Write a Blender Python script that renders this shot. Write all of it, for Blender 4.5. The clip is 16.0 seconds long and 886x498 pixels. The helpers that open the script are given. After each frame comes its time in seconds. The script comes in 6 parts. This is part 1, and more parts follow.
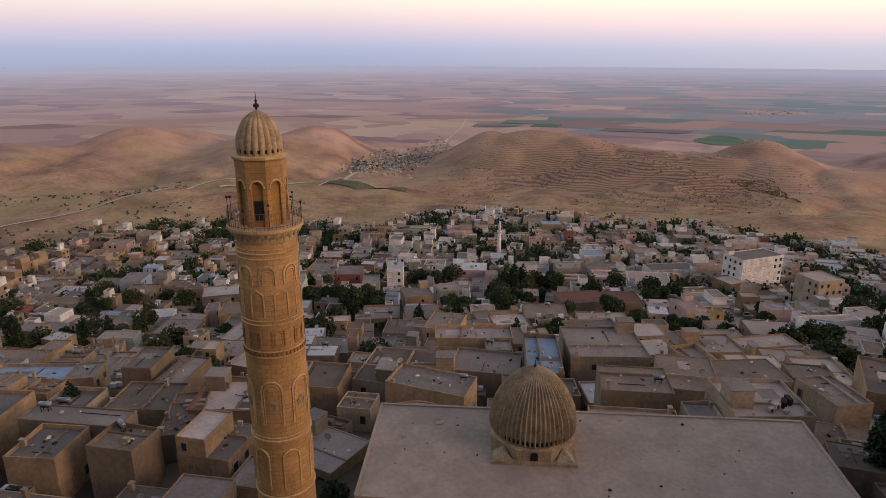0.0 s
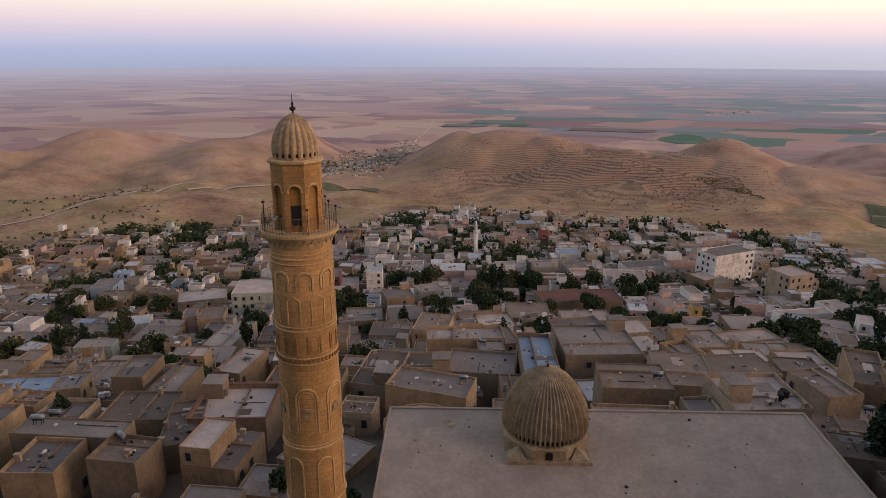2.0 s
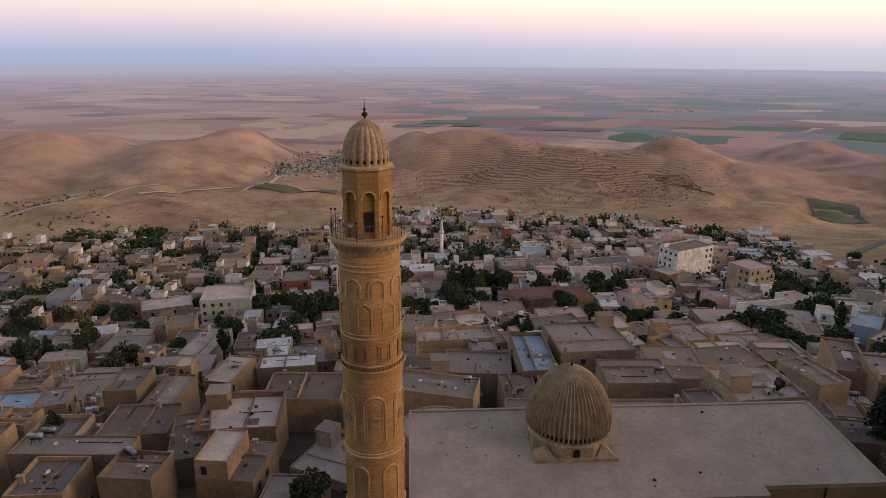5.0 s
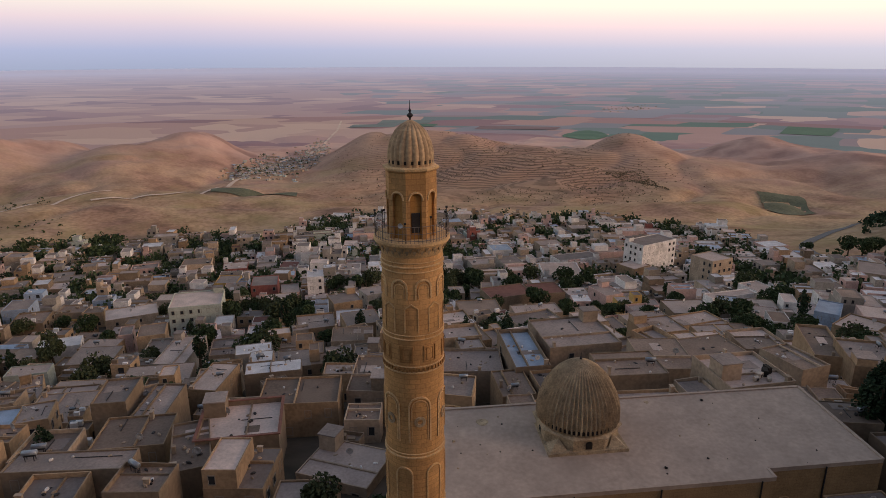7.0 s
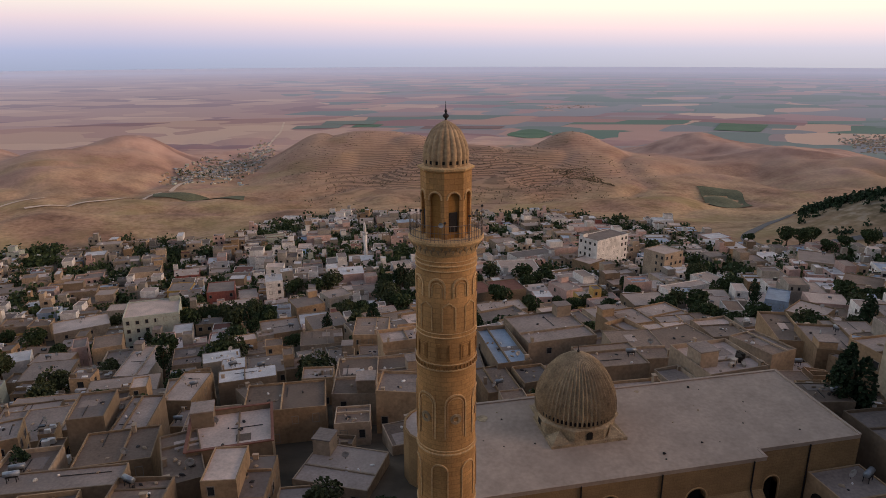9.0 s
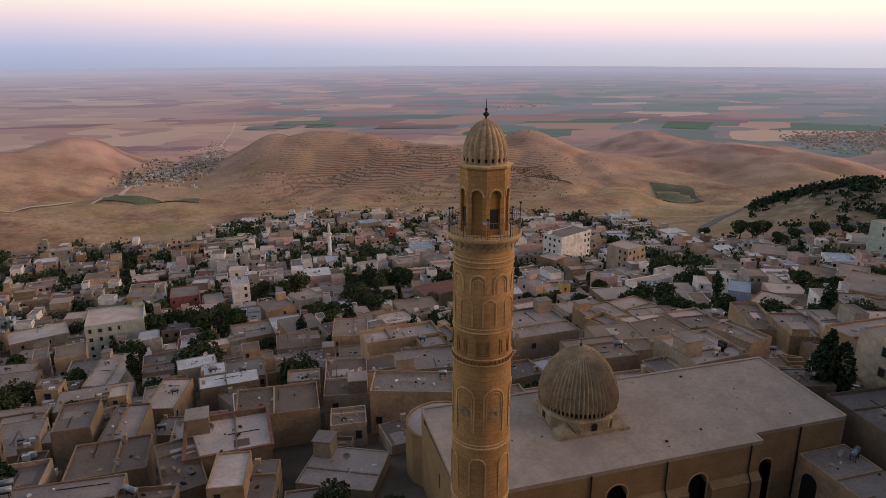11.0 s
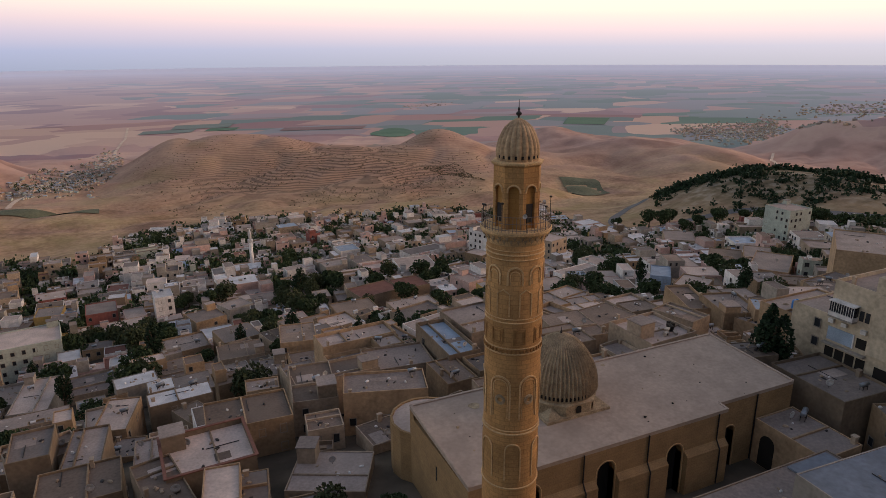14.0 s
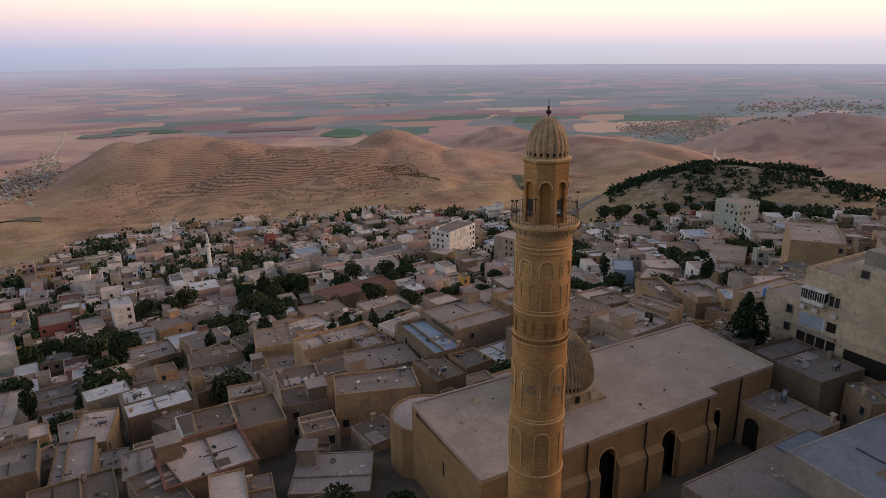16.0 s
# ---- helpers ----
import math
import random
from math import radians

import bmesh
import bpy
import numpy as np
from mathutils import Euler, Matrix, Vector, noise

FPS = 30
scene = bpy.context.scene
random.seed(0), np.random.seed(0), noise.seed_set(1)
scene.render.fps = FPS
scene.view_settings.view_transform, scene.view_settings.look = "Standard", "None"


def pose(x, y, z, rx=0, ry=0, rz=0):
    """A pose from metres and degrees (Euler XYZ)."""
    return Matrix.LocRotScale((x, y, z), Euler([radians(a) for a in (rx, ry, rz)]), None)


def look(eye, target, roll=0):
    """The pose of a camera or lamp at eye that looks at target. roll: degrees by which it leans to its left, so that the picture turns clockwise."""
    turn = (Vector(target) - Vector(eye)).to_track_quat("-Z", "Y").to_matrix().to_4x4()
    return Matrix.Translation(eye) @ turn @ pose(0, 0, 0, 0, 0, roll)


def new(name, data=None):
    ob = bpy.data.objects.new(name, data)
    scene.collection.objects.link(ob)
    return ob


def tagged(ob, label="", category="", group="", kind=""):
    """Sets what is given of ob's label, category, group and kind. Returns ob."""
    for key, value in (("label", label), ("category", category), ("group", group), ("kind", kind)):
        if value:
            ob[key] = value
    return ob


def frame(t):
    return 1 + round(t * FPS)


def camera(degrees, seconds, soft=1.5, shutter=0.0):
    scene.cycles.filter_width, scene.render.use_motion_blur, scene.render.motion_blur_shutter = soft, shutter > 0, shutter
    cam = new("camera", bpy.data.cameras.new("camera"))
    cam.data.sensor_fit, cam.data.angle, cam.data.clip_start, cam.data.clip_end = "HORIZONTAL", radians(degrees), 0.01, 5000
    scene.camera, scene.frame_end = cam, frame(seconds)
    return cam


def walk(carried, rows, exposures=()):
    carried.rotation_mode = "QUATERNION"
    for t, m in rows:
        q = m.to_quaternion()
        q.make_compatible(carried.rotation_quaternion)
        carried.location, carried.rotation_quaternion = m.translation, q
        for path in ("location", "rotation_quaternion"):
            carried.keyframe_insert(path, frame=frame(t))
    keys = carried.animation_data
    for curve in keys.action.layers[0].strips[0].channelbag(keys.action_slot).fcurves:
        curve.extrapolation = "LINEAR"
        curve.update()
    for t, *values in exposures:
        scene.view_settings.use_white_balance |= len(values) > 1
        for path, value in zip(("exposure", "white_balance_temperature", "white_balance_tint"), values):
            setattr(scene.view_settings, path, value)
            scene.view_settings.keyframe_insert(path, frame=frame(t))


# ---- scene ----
cam = camera(68.7, 16.0, soft=0.6)
PATH = [
    (0, (0.441, 0.183, 42.042), (0.292, 2.09, 41.459), 0.1),
    (0.5, (-0.679, 0.246, 42.105), (-0.81, 2.154, 41.522), 0.1),
    (1, (-1.874, 0.272, 42.108), (-1.989, 2.182, 41.525), 0.2),
    (1.5, (-3.059, 0.27, 42.079), (-3.151, 2.182, 41.498), 0.2),
    (2, (-4.273, 0.158, 42.139), (-4.324, 2.071, 41.557), 0.1),
    (2.5, (-5.491, -0.041, 42.175), (-5.497, 1.873, 41.595), 0.0),
    (3, (-6.768, -0.037, 42.212), (-6.742, 1.877, 41.632), 0.0),
    (3.5, (-8.016, 0.022, 42.28), (-7.969, 1.935, 41.7), 0.1),
    (6, (-15.017, 0.315, 42.478), (-14.864, 2.222, 41.896), 0.1),
    (6.5, (-16.418, 0.328, 42.465), (-16.226, 2.232, 41.884), 0.0),
    (7, (-17.942, 0.368, 42.503), (-17.712, 2.268, 41.921), -0.1),
    (7.5, (-19.427, 0.42, 42.496), (-19.159, 2.315, 41.915), -0.0),
    (8, (-20.878, 0.495, 42.504), (-20.57, 2.383, 41.922), -0.1),
    (8.5, (-22.327, 0.627, 42.512), (-21.977, 2.508, 41.931), -0.1),
    (9, (-23.879, 0.836, 42.584), (-23.485, 2.708, 42.002), -0.2),
    (9.2, (-24.474, 0.927, 42.588), (-24.065, 2.796, 42.006), -0.3),
    (11.3, (-30.346, 1.902, 42.582), (-29.789, 3.732, 41.998), -0.2),
    (11.5, (-30.913, 1.99, 42.589), (-30.335, 3.814, 42.005), -0.3),
    (12, (-32.397, 2.233, 42.638), (-31.767, 4.039, 42.054), -0.3),
    (12.5, (-33.928, 2.556, 42.712), (-33.248, 4.344, 42.128), -0.3),
    (13, (-35.406, 2.715, 42.734), (-34.685, 4.486, 42.15), -0.4),
    (13.5, (-36.868, 2.991, 42.765), (-36.111, 4.747, 42.181), -0.3),
    (14, (-38.246, 3.399, 42.806), (-37.456, 5.14, 42.22), -0.4),
    (14.5, (-39.594, 3.781, 42.841), (-38.773, 5.508, 42.255), -0.4),
    (15, (-41.048, 4.208, 42.894), (-40.195, 5.918, 42.306), -0.5),
    (15.5, (-42.443, 4.658, 42.914), (-41.556, 6.351, 42.326), -0.5),
    (16, (-43.87, 5.203, 42.881), (-42.946, 6.876, 42.294), -0.5),
]
walk(cam, [(t, look(eye, target, roll)) for t, eye, target, roll in PATH])

# ---- world, sun, exposure ----
scene.view_settings.exposure = 0.0
SUN_AZ, SUN_EL = radians(115), radians(9)      # azimuth clockwise from +y, elevation
world = bpy.data.worlds.new("dusk_sky")
scene.world = world
world.use_nodes = True
wn, wl = world.node_tree.nodes, world.node_tree.links
wn.clear()
w_out = wn.new("ShaderNodeOutputWorld")
w_bg = wn.new("ShaderNodeBackground")
w_bg.inputs["Strength"].default_value = 1.29
w_sky = wn.new("ShaderNodeTexSky")
w_sky.sky_type = "NISHITA"
w_sky.sun_disc = False
w_sky.sun_elevation = radians(4)
w_sky.sun_rotation = SUN_AZ
w_sky.dust_density = 2.0
w_gain = wn.new("ShaderNodeMix")
w_gain.data_type, w_gain.blend_type = "RGBA", "MULTIPLY"
w_gain.inputs[0].default_value = 1.0
w_gain.inputs[7].default_value = (0.36, 0.30, 0.315, 1)
wl.new(w_sky.outputs[0], w_gain.inputs[6])
w_tc = wn.new("ShaderNodeTexCoord")
w_sep = wn.new("ShaderNodeSeparateXYZ")
wl.new(w_tc.outputs["Generated"], w_sep.inputs[0])
# twilight arch: grey-blue earth shadow, pink belt, cream above, over the lowest degrees
w_map = wn.new("ShaderNodeMapRange")
w_map.inputs[1].default_value, w_map.inputs[2].default_value = -0.03, 0.12
wl.new(w_sep.outputs[2], w_map.inputs[0])
w_ramp = wn.new("ShaderNodeValToRGB")
els = w_ramp.color_ramp.elements
SKY = [(0.0, (0.285, 0.315, 0.43)), (0.06, (0.30, 0.332, 0.455)), (0.22, (0.355, 0.385, 0.54)), (0.38, (0.53, 0.475, 0.575)),
       (0.50, (0.68, 0.555, 0.585)), (0.64, (0.77, 0.68, 0.62)), (0.76, (0.80, 0.755, 0.66)), (1.0, (0.78, 0.78, 0.70))]
els[0].position, els[0].color = SKY[0][0], (*SKY[0][1], 1)
els[1].position, els[1].color = SKY[-1][0], (*SKY[-1][1], 1)
for p, c in SKY[1:-1]:
    e = els.new(p)
    e.color = (*c, 1)
wl.new(w_map.outputs[0], w_ramp.inputs[0])
w_fac = wn.new("ShaderNodeMapRange")
w_fac.interpolation_type = "SMOOTHSTEP"
w_fac.inputs[1].default_value, w_fac.inputs[2].default_value = 0.08, 0.45
wl.new(w_sep.outputs[2], w_fac.inputs[0])
w_mix = wn.new("ShaderNodeMix")
w_mix.data_type = "RGBA"
wl.new(w_fac.outputs[0], w_mix.inputs[0])
# the afterglow is warmer and brighter towards the west
w_west = wn.new("ShaderNodeMapRange")
w_west.inputs[1].default_value, w_west.inputs[2].default_value = -0.25, 1.0
w_west.inputs[3].default_value, w_west.inputs[4].default_value = 0.0, 1.0
wl.new(w_sep.outputs[0], w_west.inputs[0])
w_warm = wn.new("ShaderNodeMix")
w_warm.data_type, w_warm.blend_type = "RGBA", "MULTIPLY"
w_warm.inputs[7].default_value = (1.68, 1.42, 1.12, 1)
wl.new(w_west.outputs[0], w_warm.inputs[0])
wl.new(w_ramp.outputs[0], w_warm.inputs[6])
wl.new(w_warm.outputs[2], w_mix.inputs[6])
wl.new(w_gain.outputs[2], w_mix.inputs[7])
wl.new(w_mix.outputs[2], w_bg.inputs[0])
wl.new(w_bg.outputs[0], w_out.inputs[0])

sun = new("sun", bpy.data.lights.new("sun", "SUN"))
sun.data.energy, sun.data.angle, sun.data.color = 2.0, radians(25), (1.0, 0.73, 0.55)
sun_dir = Vector((math.sin(SUN_AZ) * math.cos(SUN_EL), math.cos(SUN_AZ) * math.cos(SUN_EL), math.sin(SUN_EL)))
sun.matrix_basis = look(sun_dir * 300, (0, 0, 0))


# ---- materials ----
def material(name, color, rough=0.9, grain=0.25, scale=0.8, fine=9.0, vary=0.0, bump=0.15, metal=0.0, spec=0.25,
             courses=None, stain=None, coords="Object"):
    """A surface with two scales of grain, an optional stain colour, a per-object change of tone and optional stone courses (w, h, depth)."""
    m = bpy.data.materials.new(name)
    m.use_nodes = True
    n, l = m.node_tree.nodes, m.node_tree.links
    b = n["Principled BSDF"]
    b.inputs["Roughness"].default_value = rough
    b.inputs["Metallic"].default_value = metal
    b.inputs["Specular IOR Level"].default_value = spec
    geo = n.new("ShaderNodeNewGeometry")
    big, small = n.new("ShaderNodeTexNoise"), n.new("ShaderNodeTexNoise")
    big.inputs["Scale"].default_value, small.inputs["Scale"].default_value = scale, fine
    big.inputs["Detail"].default_value = small.inputs["Detail"].default_value = 5
    l.new(geo.outputs["Position"], big.inputs["Vector"])
    l.new(geo.outputs["Position"], small.inputs["Vector"])
    add = n.new("ShaderNodeMath")
    add.operation = "ADD"
    l.new(big.outputs[0], add.inputs[0])
    l.new(small.outputs[0], add.inputs[1])
    rng = n.new("ShaderNodeMapRange")
    rng.inputs[1].default_value, rng.inputs[2].default_value = 0.65, 1.35
    rng.inputs[3].default_value, rng.inputs[4].default_value = 1 - grain, 1 + grain
    l.new(add.outputs[0], rng.inputs[0])
    val = rng.outputs[0]
    if vary:
        oi = n.new("ShaderNodeObjectInfo")
        r2 = n.new("ShaderNodeMapRange")
        r2.inputs[3].default_value, r2.inputs[4].default_value = 1 - vary, 1 + vary
        both = n.new("ShaderNodeMath")
        both.operation = "ADD"
        l.new(oi.outputs["Random"], both.inputs[0])
        l.new(geo.outputs["Random Per Island"], both.inputs[1])
        frac = n.new("ShaderNodeMath")
        frac.operation = "FRACT"
        l.new(both.outputs[0], frac.inputs[0])
        l.new(frac.outputs[0], r2.inputs[0])
        mul = n.new("ShaderNodeMath")
        mul.operation = "MULTIPLY"
        l.new(val, mul.inputs[0])
        l.new(r2.outputs[0], mul.inputs[1])
        val = mul.outputs[0]
    col = n.new("ShaderNodeMix")
    col.data_type, col.blend_type = "RGBA", "MULTIPLY"
    col.inputs[0].default_value = 1
    col.inputs[6].default_value = (*color, 1)
    l.new(val, col.inputs[7])
    out = col.outputs[2]
    if stain:
        st = n.new("ShaderNodeTexNoise")
        st.inputs["Scale"].default_value, st.inputs["Detail"].default_value = scale * 0.45, 7
        l.new(geo.outputs["Position"], st.inputs["Vector"])
        sr = n.new("ShaderNodeMapRange")
        sr.inputs[1].default_value, sr.inputs[2].default_value = 0.48, 0.75
        sr.inputs[4].default_value = 0.6
        l.new(st.outputs[0], sr.inputs[0])
        mx = n.new("ShaderNodeMix")
        mx.data_type = "RGBA"
        l.new(sr.outputs[0], mx.inputs[0])
        l.new(out, mx.inputs[6])
        mx.inputs[7].default_value = (*stain, 1)
        out = mx.outputs[2]
    height = small.outputs[0]
    if courses:
        tc = n.new("ShaderNodeUVMap")
        br = n.new("ShaderNodeTexBrick")
        br.inputs["Scale"].default_value = 1
        br.inputs["Brick Width"].default_value, br.inputs["Row Height"].default_value = courses[0], courses[1]
        br.inputs["Mortar Size"].default_value = 0.022
        br.inputs["Mortar Smooth"].default_value = 0.3
        br.inputs["Color1"].default_value, br.inputs["Color2"].default_value = (1.12, 1.1, 1.06, 1), (0.82, 0.82, 0.84, 1)
        br.inputs["Mortar"].default_value = (0.62, 0.58, 0.52, 1)
        l.new(tc.outputs[0], br.inputs["Vector"])
        mb = n.new("ShaderNodeMix")
        mb.data_type, mb.blend_type = "RGBA", "MULTIPLY"
        mb.inputs[0].default_value = courses[2]
        l.new(out, mb.inputs[6])
        l.new(br.outputs[0], mb.inputs[7])
        out = mb.outputs[2]
    l.new(out, b.inputs["Base Color"])
    if bump:
        bp = n.new("ShaderNodeBump")
        bp.inputs["Strength"].default_value = bump
        bp.inputs["Distance"].default_value = 0.05
        l.new(height, bp.inputs["Height"])
        l.new(bp.outputs[0], b.inputs["Normal"])
    return m


M_MINARET = material("honey_limestone", (0.50, 0.272, 0.108), grain=0.28, scale=0.5, fine=7, courses=(0.75, 0.36, 0.7), stain=(0.33, 0.172, 0.066))
M_MINARET_PALE = material("pale_limestone", (0.62, 0.40, 0.20), grain=0.4, scale=0.6, fine=8, stain=(0.40, 0.225, 0.10))
M_DOME = material("weathered_dome_stone", (0.40, 0.295, 0.185), grain=0.5, scale=0.8, fine=5, stain=(0.17, 0.12, 0.075))
M_MOSQUE = material("mosque_limestone", (0.33, 0.205, 0.10), grain=0.25, scale=0.4, fine=6, courses=(0.9, 0.42, 0.4), stain=(0.25, 0.155, 0.08))
M_ROOF_BIG = material("mosque_roof_screed", (0.43, 0.325, 0.255), grain=0.2, scale=0.3, fine=2.0, stain=(0.32, 0.245, 0.195), bump=0.1)
# near-black: painted shade of openings, also plain dark stones and cooling units
M_DARK = material("shade_and_dark_parts", (0.02, 0.017, 0.015), grain=0.2)
M_IRON = material("dark_iron", (0.05, 0.045, 0.045), rough=0.6, metal=0.6)
M_RAIL = material("weathered_rail_metal", (0.24, 0.20, 0.17), rough=0.6, metal=0.4)
M_CAP = material("weathered_cap_stone", (0.50, 0.34, 0.20), grain=0.45, scale=1.2, fine=5, stain=(0.17, 0.105, 0.06))
# niche stone with the golden light of the recess put into its colour
M_LIT_RECESS = material("golden_lit_niche_stone", (0.42, 0.215, 0.065), grain=0.15, scale=0.8, courses=(0.7, 0.36, 0.4))
WALLS = [
    material("wall_honey_stone", (0.35, 0.235, 0.142), fine=1.8, vary=0.3, grain=0.35, scale=0.35, stain=(0.24, 0.155, 0.09)),
    material("wall_beige_stone", (0.36, 0.27, 0.195), fine=1.8, vary=0.3, grain=0.35, scale=0.35, stain=(0.25, 0.185, 0.125)),
    material("wall_grey_plaster", (0.33, 0.285, 0.24), fine=1.8, vary=0.25, grain=0.3, scale=0.4, stain=(0.22, 0.19, 0.165)),
    material("wall_brown_stone", (0.22, 0.16, 0.11), fine=1.8, vary=0.2, grain=0.3, scale=0.35, stain=(0.16, 0.11, 0.07)),
    material("wall_white_paint", (0.70, 0.645, 0.61), fine=1.8, vary=0.12, grain=0.3, scale=0.5, stain=(0.42, 0.38, 0.34)),
    material("wall_pink_paint", (0.54, 0.36, 0.31), fine=1.8, vary=0.15, grain=0.25, scale=0.5, stain=(0.36, 0.27, 0.23)),
    material("wall_red_paint", (0.27, 0.095, 0.075), fine=1.8, vary=0.2, grain=0.3, scale=0.5),
    material("wall_yellow_paint", (0.46, 0.29, 0.10), fine=1.8, vary=0.15, grain=0.28, scale=0.5),
    material("wall_blue_paint", (0.30, 0.36, 0.46), fine=1.8, vary=0.15, grain=0.25, scale=0.5),
    material("wall_green_paint", (0.40, 0.42, 0.36), fine=1.8, vary=0.15, grain=0.25, scale=0.5),
]
ROOFS = [
    material("roof_earth_screed", (0.225, 0.162, 0.125), vary=0.35, grain=0.3, scale=0.25, fine=2.6, stain=(0.19, 0.145, 0.115)),
    material("roof_grey_concrete", (0.265, 0.21, 0.182), vary=0.38, grain=0.3, scale=0.25, fine=2.6, stain=(0.19, 0.165, 0.15)),
    material("roof_pale_concrete", (0.45, 0.35, 0.30), vary=0.36, grain=0.26, scale=0.25, fine=2.6, stain=(0.34, 0.275, 0.24)),
    material("roof_white_membrane", (0.56, 0.54, 0.54), vary=0.15, grain=0.3, scale=0.4, stain=(0.42, 0.40, 0.40)),
    material("roof_blue_sheet", (0.32, 0.38, 0.46), vary=0.15, grain=0.25, scale=0.5, stain=(0.26, 0.27, 0.30)),
    material("roof_red_tile", (0.19, 0.085, 0.065), vary=0.2, grain=0.25, scale=0.6),
]
M_GLASS = material("window_glass", (0.03, 0.032, 0.037), rough=0.15, spec=0.5, grain=0.3, bump=0)
M_FRAME = material("window_frame_paint", (0.27, 0.225, 0.185), grain=0.1)
M_SHEET = material("dark_sheet_metal", (0.17, 0.19, 0.225), rough=0.6, grain=0.25, scale=0.4, fine=1.5, stain=(0.13, 0.14, 0.16))
M_TANK = material("galvanised_tank", (0.27, 0.29, 0.32), rough=0.4, metal=0.5, vary=0.3)
M_DISH = material("dish_paint", (0.48, 0.45, 0.43), rough=0.5, vary=0.2)
M_BARK = material("bark", (0.10, 0.07, 0.045), grain=0.35, fine=14)
M_ROAD = material("asphalt", (0.15, 0.14, 0.14), grain=0.25, scale=0.3, stain=(0.12, 0.11, 0.105))


def leaf_material(name, color):
    m = material(name, color, rough=0.8, grain=0.3, scale=0.9, fine=3, vary=0.25, bump=0)
    return m


M_LEAF = [leaf_material("leaf_dark", (0.042, 0.062, 0.024)), leaf_material("leaf_olive", (0.055, 0.066, 0.028)), leaf_material("leaf_pine", (0.022, 0.04, 0.018))]
M_SCRUB = leaf_material("scrub_leaf", (0.135, 0.105, 0.06))


# ---- mesh helpers ----
def mesh_ob(name, verts, faces, mats, parent=None, label="", smooth=False, idx=None, uv=None):
    """One mesh object from vertices and faces; idx gives each face's material."""
    me = bpy.data.meshes.new(name)
    me.from_pydata([tuple(v) for v in verts], [], [tuple(f) for f in faces])
    for mm in mats if isinstance(mats, (list, tuple)) else [mats]:
        me.materials.append(mm)
    if idx is not None:
        me.polygons.foreach_set("material_index", idx)
    if smooth:
        me.polygons.foreach_set("use_smooth", [True] * len(me.polygons))
    if uv is not None:
        lay = me.uv_layers.new(name="UVMap")
        co = [c for lp in me.loops for c in uv(me.vertices[lp.vertex_index].co)]
        lay.data.foreach_set("uv", co)
    me.update()
    ob = new(name, me)
    if parent is not None:
        ob.parent = parent
    if label:
        ob["label"] = label
    return ob


class Build:
    """Collects simple solids into one mesh."""

    def __init__(self):
        self.v, self.f, self.i = [], [], []

    def add(self, verts, faces, k=0):
        o = len(self.v)
        self.v += [tuple(p) for p in verts]
        self.f += [tuple(a + o for a in q) for q in faces]
        self.i += [k] * len(faces)

    def box(self, x0, y0, z0, x1, y1, z1, k=0, m=None):
        v = [(x0, y0, z0), (x1, y0, z0), (x1, y1, z0), (x0, y1, z0), (x0, y0, z1), (x1, y0, z1), (x1, y1, z1), (x0, y1, z1)]
        if m is not None:
            v = [m @ Vector(p) for p in v]
        self.add(v, [(0, 3, 2, 1), (4, 5, 6, 7), (0, 1, 5, 4), (1, 2, 6, 5), (2, 3, 7, 6), (3, 0, 4, 7)], k)

    def lathe(self, profile, n=48, k=0, phase=0.0, close=True, wave=None):
        """profile: (radius, z) rows from below to above; wave(angle, j) scales a radius."""
        v, f = [], []
        for j, (r, z) in enumerate(profile):
            for a in range(n):
                t = phase + 2 * math.pi * a / n
                rr = r * (wave(t, j) if wave else 1)
                v.append((rr * math.cos(t), rr * math.sin(t), z))
        for j in range(len(profile) - 1):
            for a in range(n):
                b = (a + 1) % n
                f.append((j * n + a, j * n + b, (j + 1) * n + b, (j + 1) * n + a))
        if close:
            f.append(tuple(reversed(range(n))))
            f.append(tuple((len(profile) - 1) * n + a for a in range(n)))
        self.add(v, f, k)

    def tube(self, p, q, r, n=6, k=0):
        p, q = Vector(p), Vector(q)
        d = (q - p).normalized()
        a = d.orthogonal().normalized()
        b = d.cross(a)
        v = [c + r * (math.cos(2 * math.pi * i / n) * a + math.sin(2 * math.pi * i / n) * b) for c in (p, q) for i in range(n)]
        f = [(i, (i + 1) % n, n + (i + 1) % n, n + i) for i in range(n)]
        f += [tuple(reversed(range(n))), tuple(range(n, 2 * n))]
        self.add(v, f, k)

    def sweep(self, pts, r, n=5, k=0, closed=False):
        """One bent tube along a line of points."""
        pts = [Vector(p) for p in pts]
        c, v, f = len(pts), [], []
        for i, p in enumerate(pts):
            a = pts[(i - 1) % c] if closed or i else p
            b = pts[(i + 1) % c] if closed or i < c - 1 else p
            d = (b - a).normalized()
            s = d.cross(Vector((0.31, 0.17, 0.93))).normalized()
            t = d.cross(s)
            v += [p + r * (math.cos(2 * math.pi * j / n) * s + math.sin(2 * math.pi * j / n) * t) for j in range(n)]
        for i in range(c if closed else c - 1):
            m = (i + 1) % c
            f += [(i * n + j, i * n + (j + 1) % n, m * n + (j + 1) % n, m * n + j) for j in range(n)]
        if not closed:
            f += [tuple(reversed(range(n))), tuple(range((c - 1) * n, c * n))]
        self.add(v, f, k)

    def done(self, name, mats, parent=None, label="", smooth=False, uv=None):
        return mesh_ob(name, self.v, self.f, mats, parent, label, smooth, self.i, uv)


def anchor(name, m, label="", category="", group="", kind=""):
    ob = new(name)
    ob.matrix_basis = m
    ob.empty_display_size = 0.5
    return tagged(ob, label, category, group, kind)


